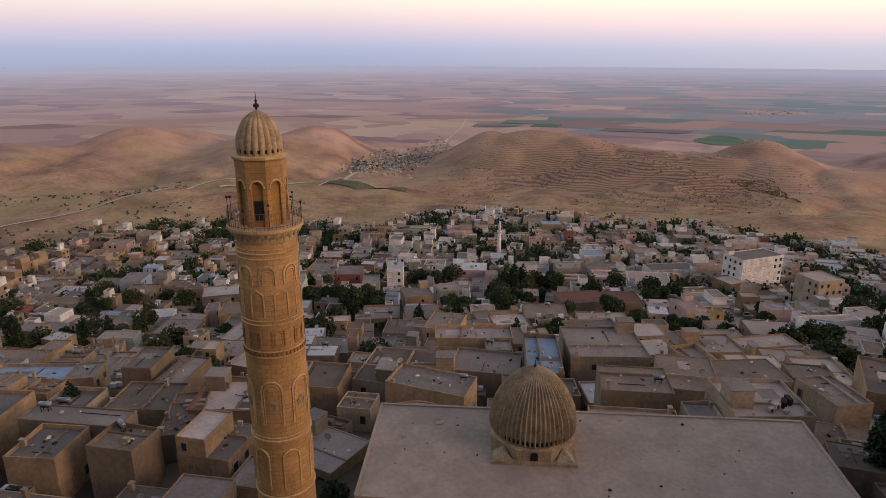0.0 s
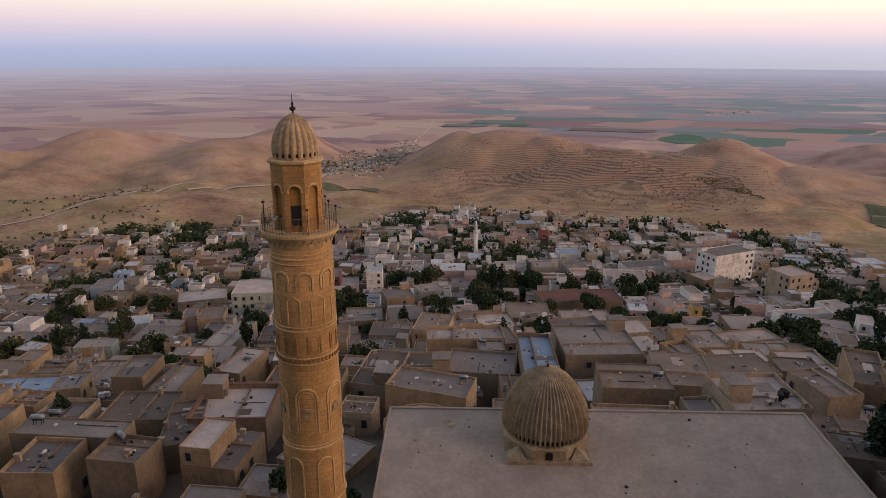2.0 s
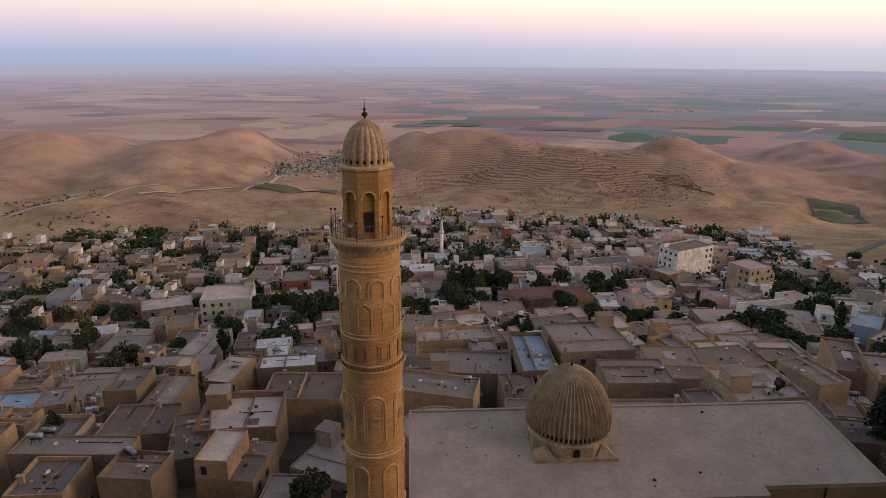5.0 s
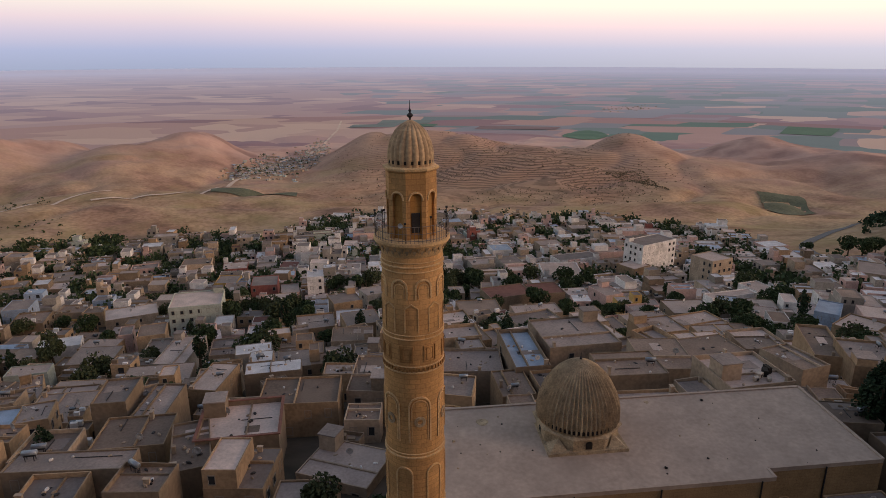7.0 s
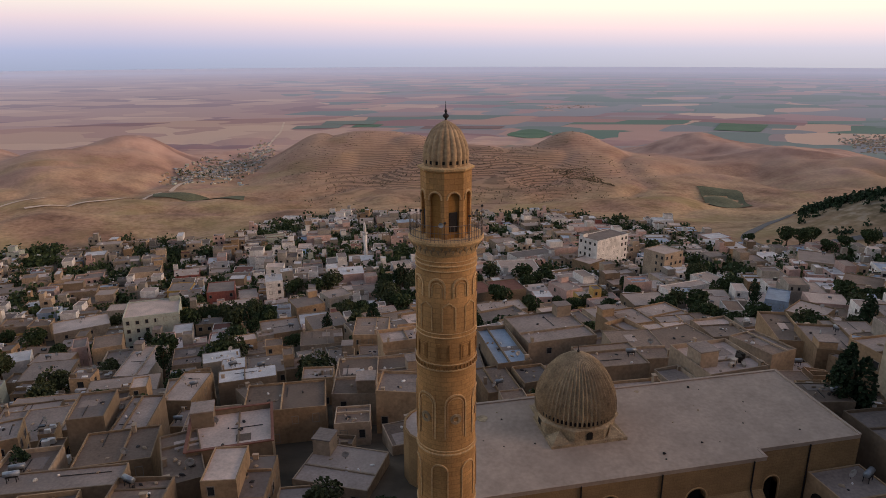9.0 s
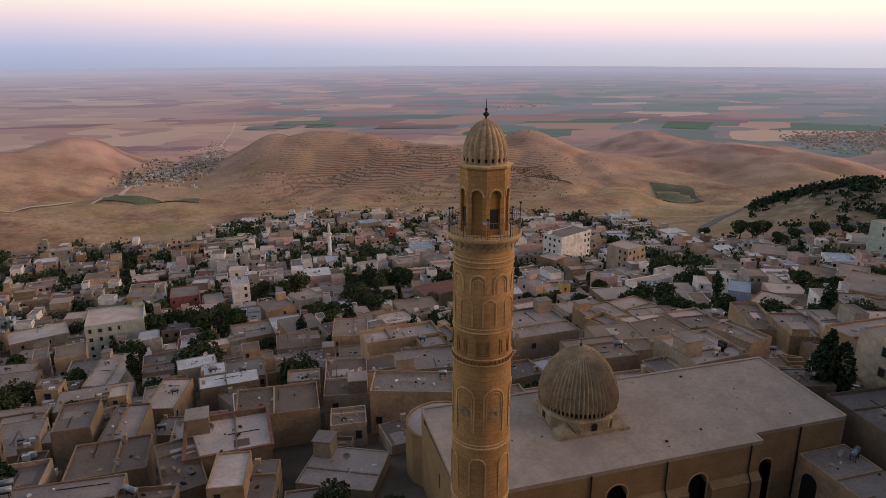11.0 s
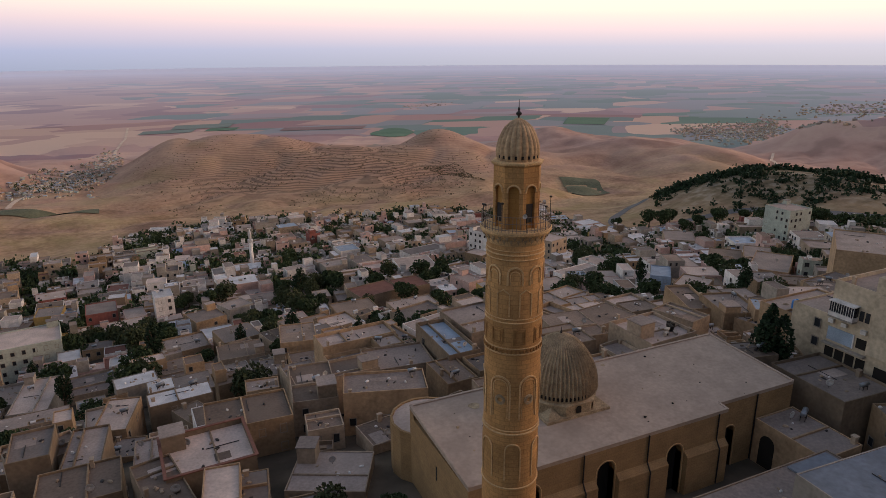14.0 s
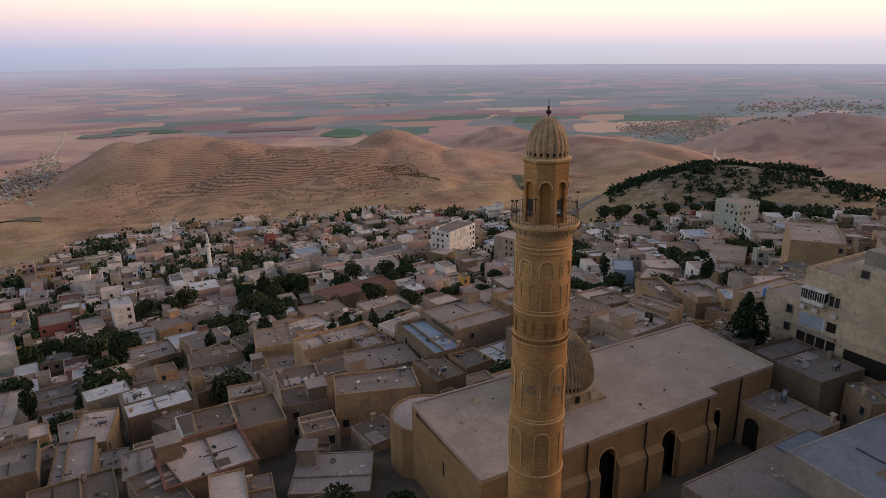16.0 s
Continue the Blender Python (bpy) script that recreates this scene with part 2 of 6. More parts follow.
# ---- the land ----
AX, AY, AZ = -20.0, 2.0, 42.4                 # a point amid the flight, from which the far land is laid out
# rows of y -45 and below: unseen hill, steepened to shade the near roofs
TOWN_Y = [-400, -220, -110, -45, 30, 74, 84, 100, 130, 150, 200, 240, 262, 340, 400, 450, 525, 600, 720, 900, 1200]
TOWN_Z = [230, 165, 78, 10, -10.5, -10.5, -13, -18, -28, -34, -46, -53, -57, -67, -73, -77, -81, -86, -92, -101, -115]
R_FAR, S_NEAR, S_HOR = 1200.0, 0.131, 0.0215
# hills: azimuth, distance, height, half width in degrees, half depth in metres
HILLS = [(1.5, 840, 36, 4.0, 90), (0.6, 920, 10, 2.0, 50), (8.0, 850, 32, 4.0, 95), (16.0, 800, 22, 6.0, 120), (23.0, 860, 25, 2.8, 70), (27.0, 800, 18, 6.0, 110),
         (-14.0, 910, 34, 3.6, 90), (-14.5, 970, 14, 3.0, 60), (-21.0, 780, 30, 4.5, 90), (-19.5, 870, 16, 3.0, 60), (-24.5, 960, 36, 3.2, 70),
         (-29.0, 880, 44, 3.4, 70), (-37.0, 890, 38, 4.6, 80), (-34.0, 770, 14, 6.0, 70), (-48.0, 740, 40, 8.0, 120),
         (-16.0, 600, 9, 9.0, 70), (-30.0, 560, 14, 9.0, 90), (33.5, 1020, 34, 4.2, 70),
         (39.0, 900, 24, 4.5, 80), (46.0, 820, 24, 5.0, 110), (43.0, 1040, 20, 3.6, 60), (53.5, 1150, 26, 3.2, 70), (60.5, 1150, 58, 5.5, 90), (74.0, 950, 50, 8.0, 140)]
# the outer rim of the houses: azimuth, distance
RIM_AZ = [-70, -45, -38, -34, -30, -21, -15, -11.5, -9.0, -7.0, -5.0, 0, 4, 14, 23, 31, 34, 36.5, 42, 50, 60, 80]
RIM_R = [330, 380, 412, 440, 462, 466, 466, 450, 396, 420, 486, 494, 498, 480, 482, 442, 426, 370, 368, 382, 378, 330]


def edge_of_town(az):
    return float(np.interp(az, RIM_AZ, RIM_R))


def lerp(a, b, t):
    return a + (b - a) * t


def land(x, y):
    """Height of the ground at a place."""
    dx, dy = x - AX, y - AY
    r = math.hypot(dx, dy)
    az = math.degrees(math.atan2(dx, dy))
    yy = y if r < 420 else lerp(y, r, min(1, (r - 420) / 200)) if dy > 0 else y
    z = float(np.interp(yy, TOWN_Y, TOWN_Z))
    if x < -40 and y > 60 and r < 700:
        z -= min(6, 0.1 * (-40 - x)) * max(0, 1 - max(0, r - 400) / 300)
    if abs(az) < 110:
        if r > R_FAR:
            s = S_NEAR * (S_HOR / S_NEAR) ** ((min(r, 4850) - R_FAR) / (4850 - R_FAR))
            z = AZ - r * s
        for ha, hr, hh, wa, wr in HILLS:
            a, b = (az - ha) / wa, (r - hr) / wr
            q = a * a + b * b
            if q < 9:
                z += hh * math.exp(-q * 0.75)
        if 420 < r < 1500:
            k = min(1, (r - 420) / 150) * min(1, (1500 - r) / 300)
            z += k * (6.0 * noise.noise((x * 0.006, y * 0.006, 3)) - 5.0 * (1 - 2 * abs(noise.noise((x * 0.011, y * 0.011, 17)))) ** 3 + 2.6 * noise.noise((x * 0.025, y * 0.025, 7)))
        # the rocky mound beyond the western quarter
        a, b = (az - 51.5) / 10.5, (r - 485) / 70
        z += 32 * math.exp(-(a * a) ** 1.5 - b * b) if a * a < 9 and b * b < 9 else 0
        # spur of waste ground at the town's edge
        a, b = (az + 9.2) / 2.6, (r - 425) / 40
        z += 8 * math.exp(-a * a - b * b)
    return z


def true_plan(x, y):
    """Where a far place would lie on an even plain, in metres: the far land is drawn in towards the town."""
    dx, dy = x - AX, y - AY
    r = max(1.0, math.hypot(dx, dy))
    if r > R_FAR:
        d = 3750 * (S_NEAR / S_HOR) ** ((r - R_FAR) / (4850 - R_FAR))
    else:
        d = 3750 * r / R_FAR
    return dx / r * d, dy / r * d


azs = list(np.arange(-180, -64, 4.0)) + list(np.arange(-64, 84, 0.45)) + list(np.arange(84, 180, 4.0))
rs = [0.0] + list(np.arange(12, 480, 9.0)) + list(np.arange(480, 1240, 10.0)) + list(1240 * (4870 / 1240) ** (np.arange(1, 71) / 70))
gv, plan, mask = [], [], []
for r in rs:
    for a in azs:
        x, y = AX + r * math.sin(radians(a)), AY + r * math.cos(radians(a))
        gv.append((x, y, land(x, y)))
        tx, ty = true_plan(x, y)
        plan.append((tx / 1000, ty / 1000))
        n1 = noise.noise((x * 0.008, y * 0.008, 1))
        town = 1 - min(1, max(0, (r - edge_of_town(a) + 6 - 22 * n1) / 24))
        plain = min(1, max(0, (r + 60 * n1 - 1060) / 120))
        scrub = math.exp(-(((a - 13) / 13) ** 4) - ((r - 700) / 110) ** 2)
        rock = math.exp(-(((a - 51) / 10.5) ** 4) - ((r - 465) / 65) ** 2)
        mask.append((town, plain, max(0, scrub), max(0, rock)))
na = len(azs)


def land_material(name, distance=False):
    """Steppe, terraces, rock, town dust and fields; distance: the far plain, with pale haze mixed into its colour."""
    m = bpy.data.materials.new(name)
    m.use_nodes = True
    n, l = m.node_tree.nodes, m.node_tree.links
    b = n["Principled BSDF"]
    b.inputs["Roughness"].default_value = 0.95
    b.inputs["Specular IOR Level"].default_value = 0.1

    def mix(f, a, c):
        x = n.new("ShaderNodeMix")
        x.data_type = "RGBA"
        for k, s in ((0, f), (6, a), (7, c)):
            if isinstance(s, tuple):
                x.inputs[k].default_value = (*s, 1)
            elif isinstance(s, float):
                x.inputs[k].default_value = s
            else:
                l.new(s, x.inputs[k])
        return x.outputs[2]

    def ramp(fac, rows, mode="LINEAR"):
        x = n.new("ShaderNodeValToRGB")
        x.color_ramp.interpolation = mode
        e = x.color_ramp.elements
        e[0].position, e[0].color = rows[0][0], (*rows[0][1], 1)
        e[1].position, e[1].color = rows[-1][0], (*rows[-1][1], 1)
        for p, c in rows[1:-1]:
            e.new(p).color = (*c, 1)
        l.new(fac, x.inputs[0])
        return x.outputs[0]

    def noise_tex(scale, detail=6, vec=None):
        x = n.new("ShaderNodeTexNoise")
        x.inputs["Scale"].default_value, x.inputs["Detail"].default_value = scale, detail
        l.new(vec or geo.outputs["Position"], x.inputs["Vector"])
        return x.outputs[0]

    geo = n.new("ShaderNodeNewGeometry")
    att = n.new("ShaderNodeAttribute")
    att.attribute_name = "cover"
    sep = n.new("ShaderNodeSeparateColor")
    l.new(att.outputs["Color"], sep.inputs[0])
    # steppe grass and bare soil on the near slopes
    grass = ramp(noise_tex(0.012, 8), [(0.33, (0.31, 0.18, 0.125)), (0.44, (0.42, 0.255, 0.16)), (0.56, (0.48, 0.32, 0.185)), (0.66, (0.39, 0.24, 0.165)), (0.75, (0.29, 0.175, 0.125))])
    grain = ramp(noise_tex(0.045, 11), [(0.34, (0.66, 0.64, 0.62)), (0.5, (0.98, 0.98, 0.98)), (0.68, (1.16, 1.16, 1.16))])
    g2 = n.new("ShaderNodeMix")
    g2.data_type, g2.blend_type = "RGBA", "MULTIPLY"
    g2.inputs[0].default_value = 1
    l.new(grass, g2.inputs[6])
    l.new(grain, g2.inputs[7])
    tuft = ramp(noise_tex(0.3, 5), [(0.32, (0.74, 0.73, 0.70)), (0.55, (1.0, 1.0, 1.0)), (0.7, (1.14, 1.13, 1.12))])
    g3 = n.new("ShaderNodeMix")
    g3.data_type, g3.blend_type = "RGBA", "MULTIPLY"
    g3.inputs[0].default_value = 1
    l.new(g2.outputs[2], g3.inputs[6])
    l.new(tuft, g3.inputs[7])
    near = g3.outputs[2]
    # straw-coloured grass turns to bare red earth further out, with distance haze painted in
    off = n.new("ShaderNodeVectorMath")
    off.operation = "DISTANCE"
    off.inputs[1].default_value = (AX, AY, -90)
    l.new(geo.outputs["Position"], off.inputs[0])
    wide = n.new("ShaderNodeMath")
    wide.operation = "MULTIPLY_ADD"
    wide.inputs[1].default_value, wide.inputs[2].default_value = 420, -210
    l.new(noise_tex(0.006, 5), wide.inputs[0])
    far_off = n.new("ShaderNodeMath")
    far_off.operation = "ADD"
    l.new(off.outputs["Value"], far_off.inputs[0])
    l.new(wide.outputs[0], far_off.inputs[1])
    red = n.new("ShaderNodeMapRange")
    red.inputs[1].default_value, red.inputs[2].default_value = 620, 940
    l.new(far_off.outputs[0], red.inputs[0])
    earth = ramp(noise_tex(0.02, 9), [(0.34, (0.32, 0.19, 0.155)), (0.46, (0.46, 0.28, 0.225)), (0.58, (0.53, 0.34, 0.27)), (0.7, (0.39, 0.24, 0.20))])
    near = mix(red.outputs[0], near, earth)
    green_tuft = ramp(noise_tex(0.018, 6), [(0.5, (0.0, 0.0, 0.0)), (0.66, (0.55, 0.55, 0.55))])
    sparse = n.new("ShaderNodeMath")
    sparse.operation = "MULTIPLY"
    inv = n.new("ShaderNodeMath")
    inv.operation = "SUBTRACT"
    inv.inputs[0].default_value = 1.0
    l.new(red.outputs[0], inv.inputs[1])
    l.new(green_tuft, sparse.inputs[0])
    l.new(inv.outputs[0], sparse.inputs[1])
    near = mix(sparse.outputs[0], near, (0.34, 0.265, 0.12))
    # ploughed terraces on the scrubby hill: dark lines that follow the contours
    wav = n.new("ShaderNodeTexWave")
    wav.wave_type, wav.bands_direction = "BANDS", "Z"
    wav.inputs["Scale"].default_value, wav.inputs["Distortion"].default_value, wav.inputs["Detail"].default_value = 0.22, 14.0, 4
    wav.inputs["Detail Scale"].default_value = 0.05
    l.new(geo.outputs["Position"], wav.inputs["Vector"])
    terr = ramp(wav.outputs[0], [(0.2, (0.20, 0.125, 0.09)), (0.6, (0.40, 0.245, 0.165))])
    near = mix(sep.outputs[2], near, terr)
    rocky = ramp(noise_tex(0.14, 8), [(0.35, (0.10, 0.085, 0.05)), (0.5, (0.22, 0.165, 0.105)), (0.66, (0.36, 0.30, 0.23))])
    near = mix(att.outputs["Alpha"], near, rocky)
    dirt = ramp(noise_tex(0.08, 8), [(0.35, (0.055, 0.048, 0.038)), (0.52, (0.10, 0.08, 0.06)), (0.7, (0.20, 0.155, 0.115))])
    near = mix(sep.outputs[0], near, dirt)
    # fields of the plain; soil and crop tones are lightened for haze
    uv = n.new("ShaderNodeUVMap")
    rot = n.new("ShaderNodeMapping")
    rot.inputs["Rotation"].default_value = (0, 0, 0.5)
    rot.inputs["Scale"].default_value = (0.75, 1.25, 1)
    l.new(uv.outputs[0], rot.inputs[0])
    wob = n.new("ShaderNodeTexNoise")
    wob.inputs["Scale"].default_value = 0.5
    l.new(rot.outputs[0], wob.inputs["Vector"])
    vadd = n.new("ShaderNodeVectorMath")
    vadd.operation = "MULTIPLY_ADD"
    l.new(wob.outputs["Color"], vadd.inputs[0])
    vadd.inputs[1].default_value = (0.5, 0.5, 0)
    l.new(rot.outputs[0], vadd.inputs[2])
    vor = n.new("ShaderNodeTexVoronoi")
    vor.distance = "CHEBYCHEV"
    vor.inputs["Scale"].default_value, vor.inputs["Randomness"].default_value = 2.3, 0.9
    l.new(vadd.outputs[0], vor.inputs["Vector"])
    vs = n.new("ShaderNodeSeparateColor")
    l.new(vor.outputs["Color"], vs.inputs[0])
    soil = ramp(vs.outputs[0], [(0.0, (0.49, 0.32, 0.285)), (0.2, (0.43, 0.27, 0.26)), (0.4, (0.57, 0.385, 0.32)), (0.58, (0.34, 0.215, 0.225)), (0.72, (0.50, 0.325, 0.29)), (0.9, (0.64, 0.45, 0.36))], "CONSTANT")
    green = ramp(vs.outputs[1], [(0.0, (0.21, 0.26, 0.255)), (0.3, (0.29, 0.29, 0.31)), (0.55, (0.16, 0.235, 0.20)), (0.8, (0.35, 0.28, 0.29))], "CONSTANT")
    reg = n.new("ShaderNodeTexNoise")
    reg.inputs["Scale"].default_value, reg.inputs["Detail"].default_value = 0.16, 3
    l.new(uv.outputs[0], reg.inputs["Vector"])
    su = n.new("ShaderNodeSeparateXYZ")
    l.new(uv.outputs[0], su.inputs[0])
    # irrigated land lies to the south-west
    west = n.new("ShaderNodeMapRange")
    west.inputs[1].default_value, west.inputs[2].default_value = -3.0, 5.0
    west.inputs[3].default_value, west.inputs[4].default_value = -0.36, 0.24
    l.new(su.outputs[0], west.inputs[0])
    sm = n.new("ShaderNodeMath")
    sm.operation = "ADD"
    l.new(reg.outputs[0], sm.inputs[0])
    l.new(west.outputs[0], sm.inputs[1])
    s2 = n.new("ShaderNodeMath")
    s2.operation = "MULTIPLY_ADD"
    l.new(vs.outputs[2], s2.inputs[0])
    s2.inputs[1].default_value = 0.5
    l.new(sm.outputs[0], s2.inputs[2])
    gt = n.new("ShaderNodeMath")
    gt.operation = "GREATER_THAN"
    gt.inputs[1].default_value = 0.82
    l.new(s2.outputs[0], gt.inputs[0])
    fields = mix(gt.outputs[0], soil, green)
    out = mix(sep.outputs[1], near, fields)
    # pale blue haze painted into the colour, thicker towards the horizon
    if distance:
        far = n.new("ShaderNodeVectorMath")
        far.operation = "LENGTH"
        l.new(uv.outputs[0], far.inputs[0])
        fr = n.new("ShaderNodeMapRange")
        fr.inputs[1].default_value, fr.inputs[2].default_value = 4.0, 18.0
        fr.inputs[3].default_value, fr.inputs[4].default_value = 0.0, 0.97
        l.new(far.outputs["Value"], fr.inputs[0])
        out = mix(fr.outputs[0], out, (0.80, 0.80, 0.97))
    l.new(out, b.inputs["Base Color"])
    bp = n.new("ShaderNodeBump")
    bp.inputs["Strength"].default_value, bp.inputs["Distance"].default_value = 0.6, 1.2
    l.new(noise_tex(0.15, 8), bp.inputs["Height"])
    l.new(bp.outputs[0], b.inputs["Normal"])
    return m


def lay_land(name, j0, j1, mat, label, kind):
    """One sheet of land between two rings of the plan."""
    vs, fs = gv[j0 * na:(j1 + 1) * na], []
    for j in range(j1 - j0):
        for i in range(na):
            b = (i + 1) % na
            fs.append((j * na + i, (j + 1) * na + i, (j + 1) * na + b, j * na + b))
    ob = mesh_ob(name, vs, fs, mat, smooth=True)
    tagged(ob, label, kind, kind="structure")
    lay = ob.data.uv_layers.new(name="UVMap")
    vi = np.empty(len(ob.data.loops), dtype=np.int32)
    ob.data.loops.foreach_get("vertex_index", vi)
    lay.data.foreach_set("uv", np.array(plan[j0 * na:(j1 + 1) * na], dtype=np.float32)[vi].ravel())
    att = ob.data.color_attributes.new("cover", "FLOAT_COLOR", "POINT")
    att.data.foreach_set("color", np.array(mask[j0 * na:(j1 + 1) * na], dtype=np.float32).ravel())
    return ob


SPLIT = min(range(len(rs)), key=lambda j: abs(rs[j] - 1900))
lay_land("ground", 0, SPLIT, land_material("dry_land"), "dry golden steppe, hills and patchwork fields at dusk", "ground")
lay_land("backdrop", SPLIT, len(rs) - 1, land_material("haze_tinted_plain", True), "pale distant plain of fields with horizon haze in its colour", "plain")


# ---- the minaret ----
MX, MY = -15.0, 42.0


def arch_outline(w, h, n=10, pointed=True):
    """Points of an upright arched outline of width w and height h, foot at z 0, counter-clockwise from the right foot."""
    r = w / 2
    rise = r * (1.15 if pointed else 1.0)
    pts = [(r, 0), (r, h - rise)]
    for i in range(1, n):
        t = i / n
        a = math.pi * t
        x = r * math.cos(a)
        z = h - rise + rise * (math.sin(a) ** (0.85 if pointed else 1.0))
        pts.append((x, z))
    pts += [(-r, h - rise), (-r, 0)]
    return pts


def on_shaft(radius, ang, s, z, out):
    """A point on the round shaft: s along the surface from the angle ang, out metres proud."""
    a = ang + s / radius
    return ((radius + out) * math.cos(a), (radius + out) * math.sin(a), z)


def strip(bd, pts, width, radius, ang, z0, out, closed=False, k=0):
    """A raised moulding that follows an outline on the round shaft."""
    n = len(pts)
    ring = []
    for i, (s, z) in enumerate(pts):
        p0 = Vector(pts[(i - 1) % n] if closed or i else pts[i])
        p1 = Vector(pts[(i + 1) % n] if closed or i < n - 1 else pts[i])
        d = (p1 - p0).normalized() if (p1 - p0).length else Vector((1, 0))
        nx, nz = -d.y * width / 2, d.x * width / 2
        a, b = (s + nx, z + nz), (s - nx, z - nz)
        ring.append([on_shaft(radius, ang, a[0], z0 + a[1], -0.02), on_shaft(radius, ang, a[0], z0 + a[1], out),
                     on_shaft(radius, ang, b[0], z0 + b[1], out), on_shaft(radius, ang, b[0], z0 + b[1], -0.02)])
    v = [p for q in ring for p in q]
    f = []
    for i in range(n if closed else n - 1):
        j = (i + 1) % n
        for c in range(3):
            f.append((i * 4 + c, i * 4 + c + 1, j * 4 + c + 1, j * 4 + c))
    if not closed:
        f += [(3, 2, 1, 0), (4 * n - 4, 4 * n - 3, 4 * n - 2, 4 * n - 1)]
    bd.add(v, f, k)


def build_minaret():
    root = anchor("minaret", pose(MX, MY, -10.5, 0, 0, 0), "tall honey-coloured limestone minaret with carved bands beside the mosque", "minaret")

    def up(z):
        return z + 10.5

    def wrap(co):
        return (math.atan2(co.y, co.x) * 2.1, co.z)

    base = Build()
    base.box(-2.7, -2.7, 0, 2.7, 2.7, up(-2.5))
    base.box(-2.85, -2.85, up(-2.5), 2.85, 2.85, up(-2.1))
    base.done("base", M_MOSQUE, root, "square stone base")
    sh = Build()
    sh.lathe([(2.28, up(-2.1)), (2.2, up(8.0)), (2.14, up(15.0)), (2.1, up(24.0)), (2.05, up(29.8))], 64)
    shaft = sh.done("shaft", M_MINARET, root, smooth=True, uv=wrap)
    # mouldings that ring the shaft
    for z, h, o in ((14.95, 0.16, 0.09), (15.25, 0.10, 0.05), (21.6, 0.14, 0.08), (22.05, 0.10, 0.05), (24.05, 0.10, 0.06), (24.35, 0.08, 0.04),
                    (28.75, 0.10, 0.06), (29.1, 0.12, 0.09), (29.4, 0.08, 0.05), (10.2, 0.14, 0.08)):
        rr = float(np.interp(z, [-2, 8, 15, 24, 29.8], [2.28, 2.2, 2.14, 2.1, 2.05]))
        ring = Build()
        ring.lathe([(rr - 0.02, up(z)), (rr + o, up(z) + h * 0.25), (rr + o, up(z) + h * 0.75), (rr - 0.02, up(z) + h)], 64)
        ring.done("moulding", M_MINARET_PALE, root, smooth=False)
    # small dentils between two mouldings
    den = Build()
    den.box(2.06, -0.06, up(21.76), 2.2, 0.06, up(22.02))
    first = den.done("dentil", M_MINARET, root)
    for i in range(1, 44):
        o = new("dentil", first.data)
        o.parent = root
        o.matrix_basis = Matrix.Rotation(2 * math.pi * i / 44, 4, "Z")
    # upper blind arcade, below the balcony
    for i in range(8):
        ang = -math.pi / 2 + 2 * math.pi * (i + 0.35) / 8
        b = Build()
        strip(b, [(s, z) for s, z in arch_outline(1.05, 1.35, 12, False)], 0.13, 2.07, ang, up(26.95), 0.07)
        strip(b, [(s, z) for s, z in arch_outline(0.7, 1.0, 10, False)], 0.06, 2.07, ang, up(27.0), 0.04)
        b.done("blind_arch", M_MINARET_PALE, root)
        p = Build()
        zz = [(-0.45, 0), (-0.45, 1.7)] + [(-0.45 + 0.15 * j, 1.7 + 0.11 * j) for j in range(1, 4)] + [(0.15 * j, 2.03 - 0.11 * j) for j in range(1, 3)] + [(0.45, 1.7), (0.45, 0)]
        strip(p, zz, 0.08, 2.09, ang + 0.39, up(24.6), 0.05)
        p.done("stepped_panel", M_MINARET_PALE, root)
        q = Build()
        strip(q, [(-0.42, 0), (-0.42, 1.15), (0.42, 1.15), (0.42, 0)], 0.1, 2.1, ang + 0.2, up(22.45), 0.06, closed=True)
        strip(q, [(-0.24, 0.14), (-0.24, 1.0), (0.24, 1.0), (0.24, 0.14)], 0.06, 2.1, ang + 0.2, up(22.45), 0.04, closed=True)
        q.done("square_panel", M_MINARET, root)
    for i in range(6):
        ang = -math.pi / 2 + 2 * math.pi * (i + 0.1) / 6
        b = Build()
        strip(b, arch_outline(1.5, 3.5, 14), 0.12, 2.13, ang, up(16.3), 0.07)
        strip(b, arch_outline(1.15, 3.15, 14), 0.06, 2.13, ang, up(16.4), 0.04)
        b.done("tall_blind_arch", M_MINARET_PALE, root)
        c = Build()
        for rad in (0.36, 0.24):
            strip(c, [(rad * math.cos(t), rad * math.sin(t)) for t in np.linspace(0, 2 * math.pi, 20, endpoint=False)], 0.09, 2.13, ang, up(17.9), 0.07, closed=True)
        c.done("medallion", M_DOME, root)
        d = Build()
        strip(d, arch_outline(1.2, 3.2, 12), 0.1, 2.17, ang + 0.5, up(11.0), 0.06)
        d.done("lower_blind_arch", M_MINARET_PALE, root)
    # corbelled balcony with hanging stalactite stones
    bal = Build()
    bal.lathe([(2.03, up(29.75)), (2.12, up(29.95)), (2.2, up(30.2)), (2.36, up(30.42)), (2.5, up(30.62)), (2.55, up(30.68)), (2.55, up(30.86)), (2.4, up(30.9)), (1.3, up(30.9))], 56)
    bal.done("balcony", M_MINARET_PALE, root)
    for row, (r, z, s) in enumerate(((2.2, 30.12, 0.13), (2.36, 30.36, 0.14))):
        cor = Build()
        cor.add(((0.09, -s, 0.2), (0.09, s, 0.2), (-0.15, s, 0.2), (-0.15, -s, 0.2), (-0.07, 0, -0.18)), [(0, 1, 2, 3), (0, 4, 1), (1, 4, 2), (2, 4, 3), (3, 4, 0)])
        first = cor.done("corbel", M_DOME, root)
        for i in range(28):
            o = first if i == 0 else new("corbel", first.data)
            o.parent = root
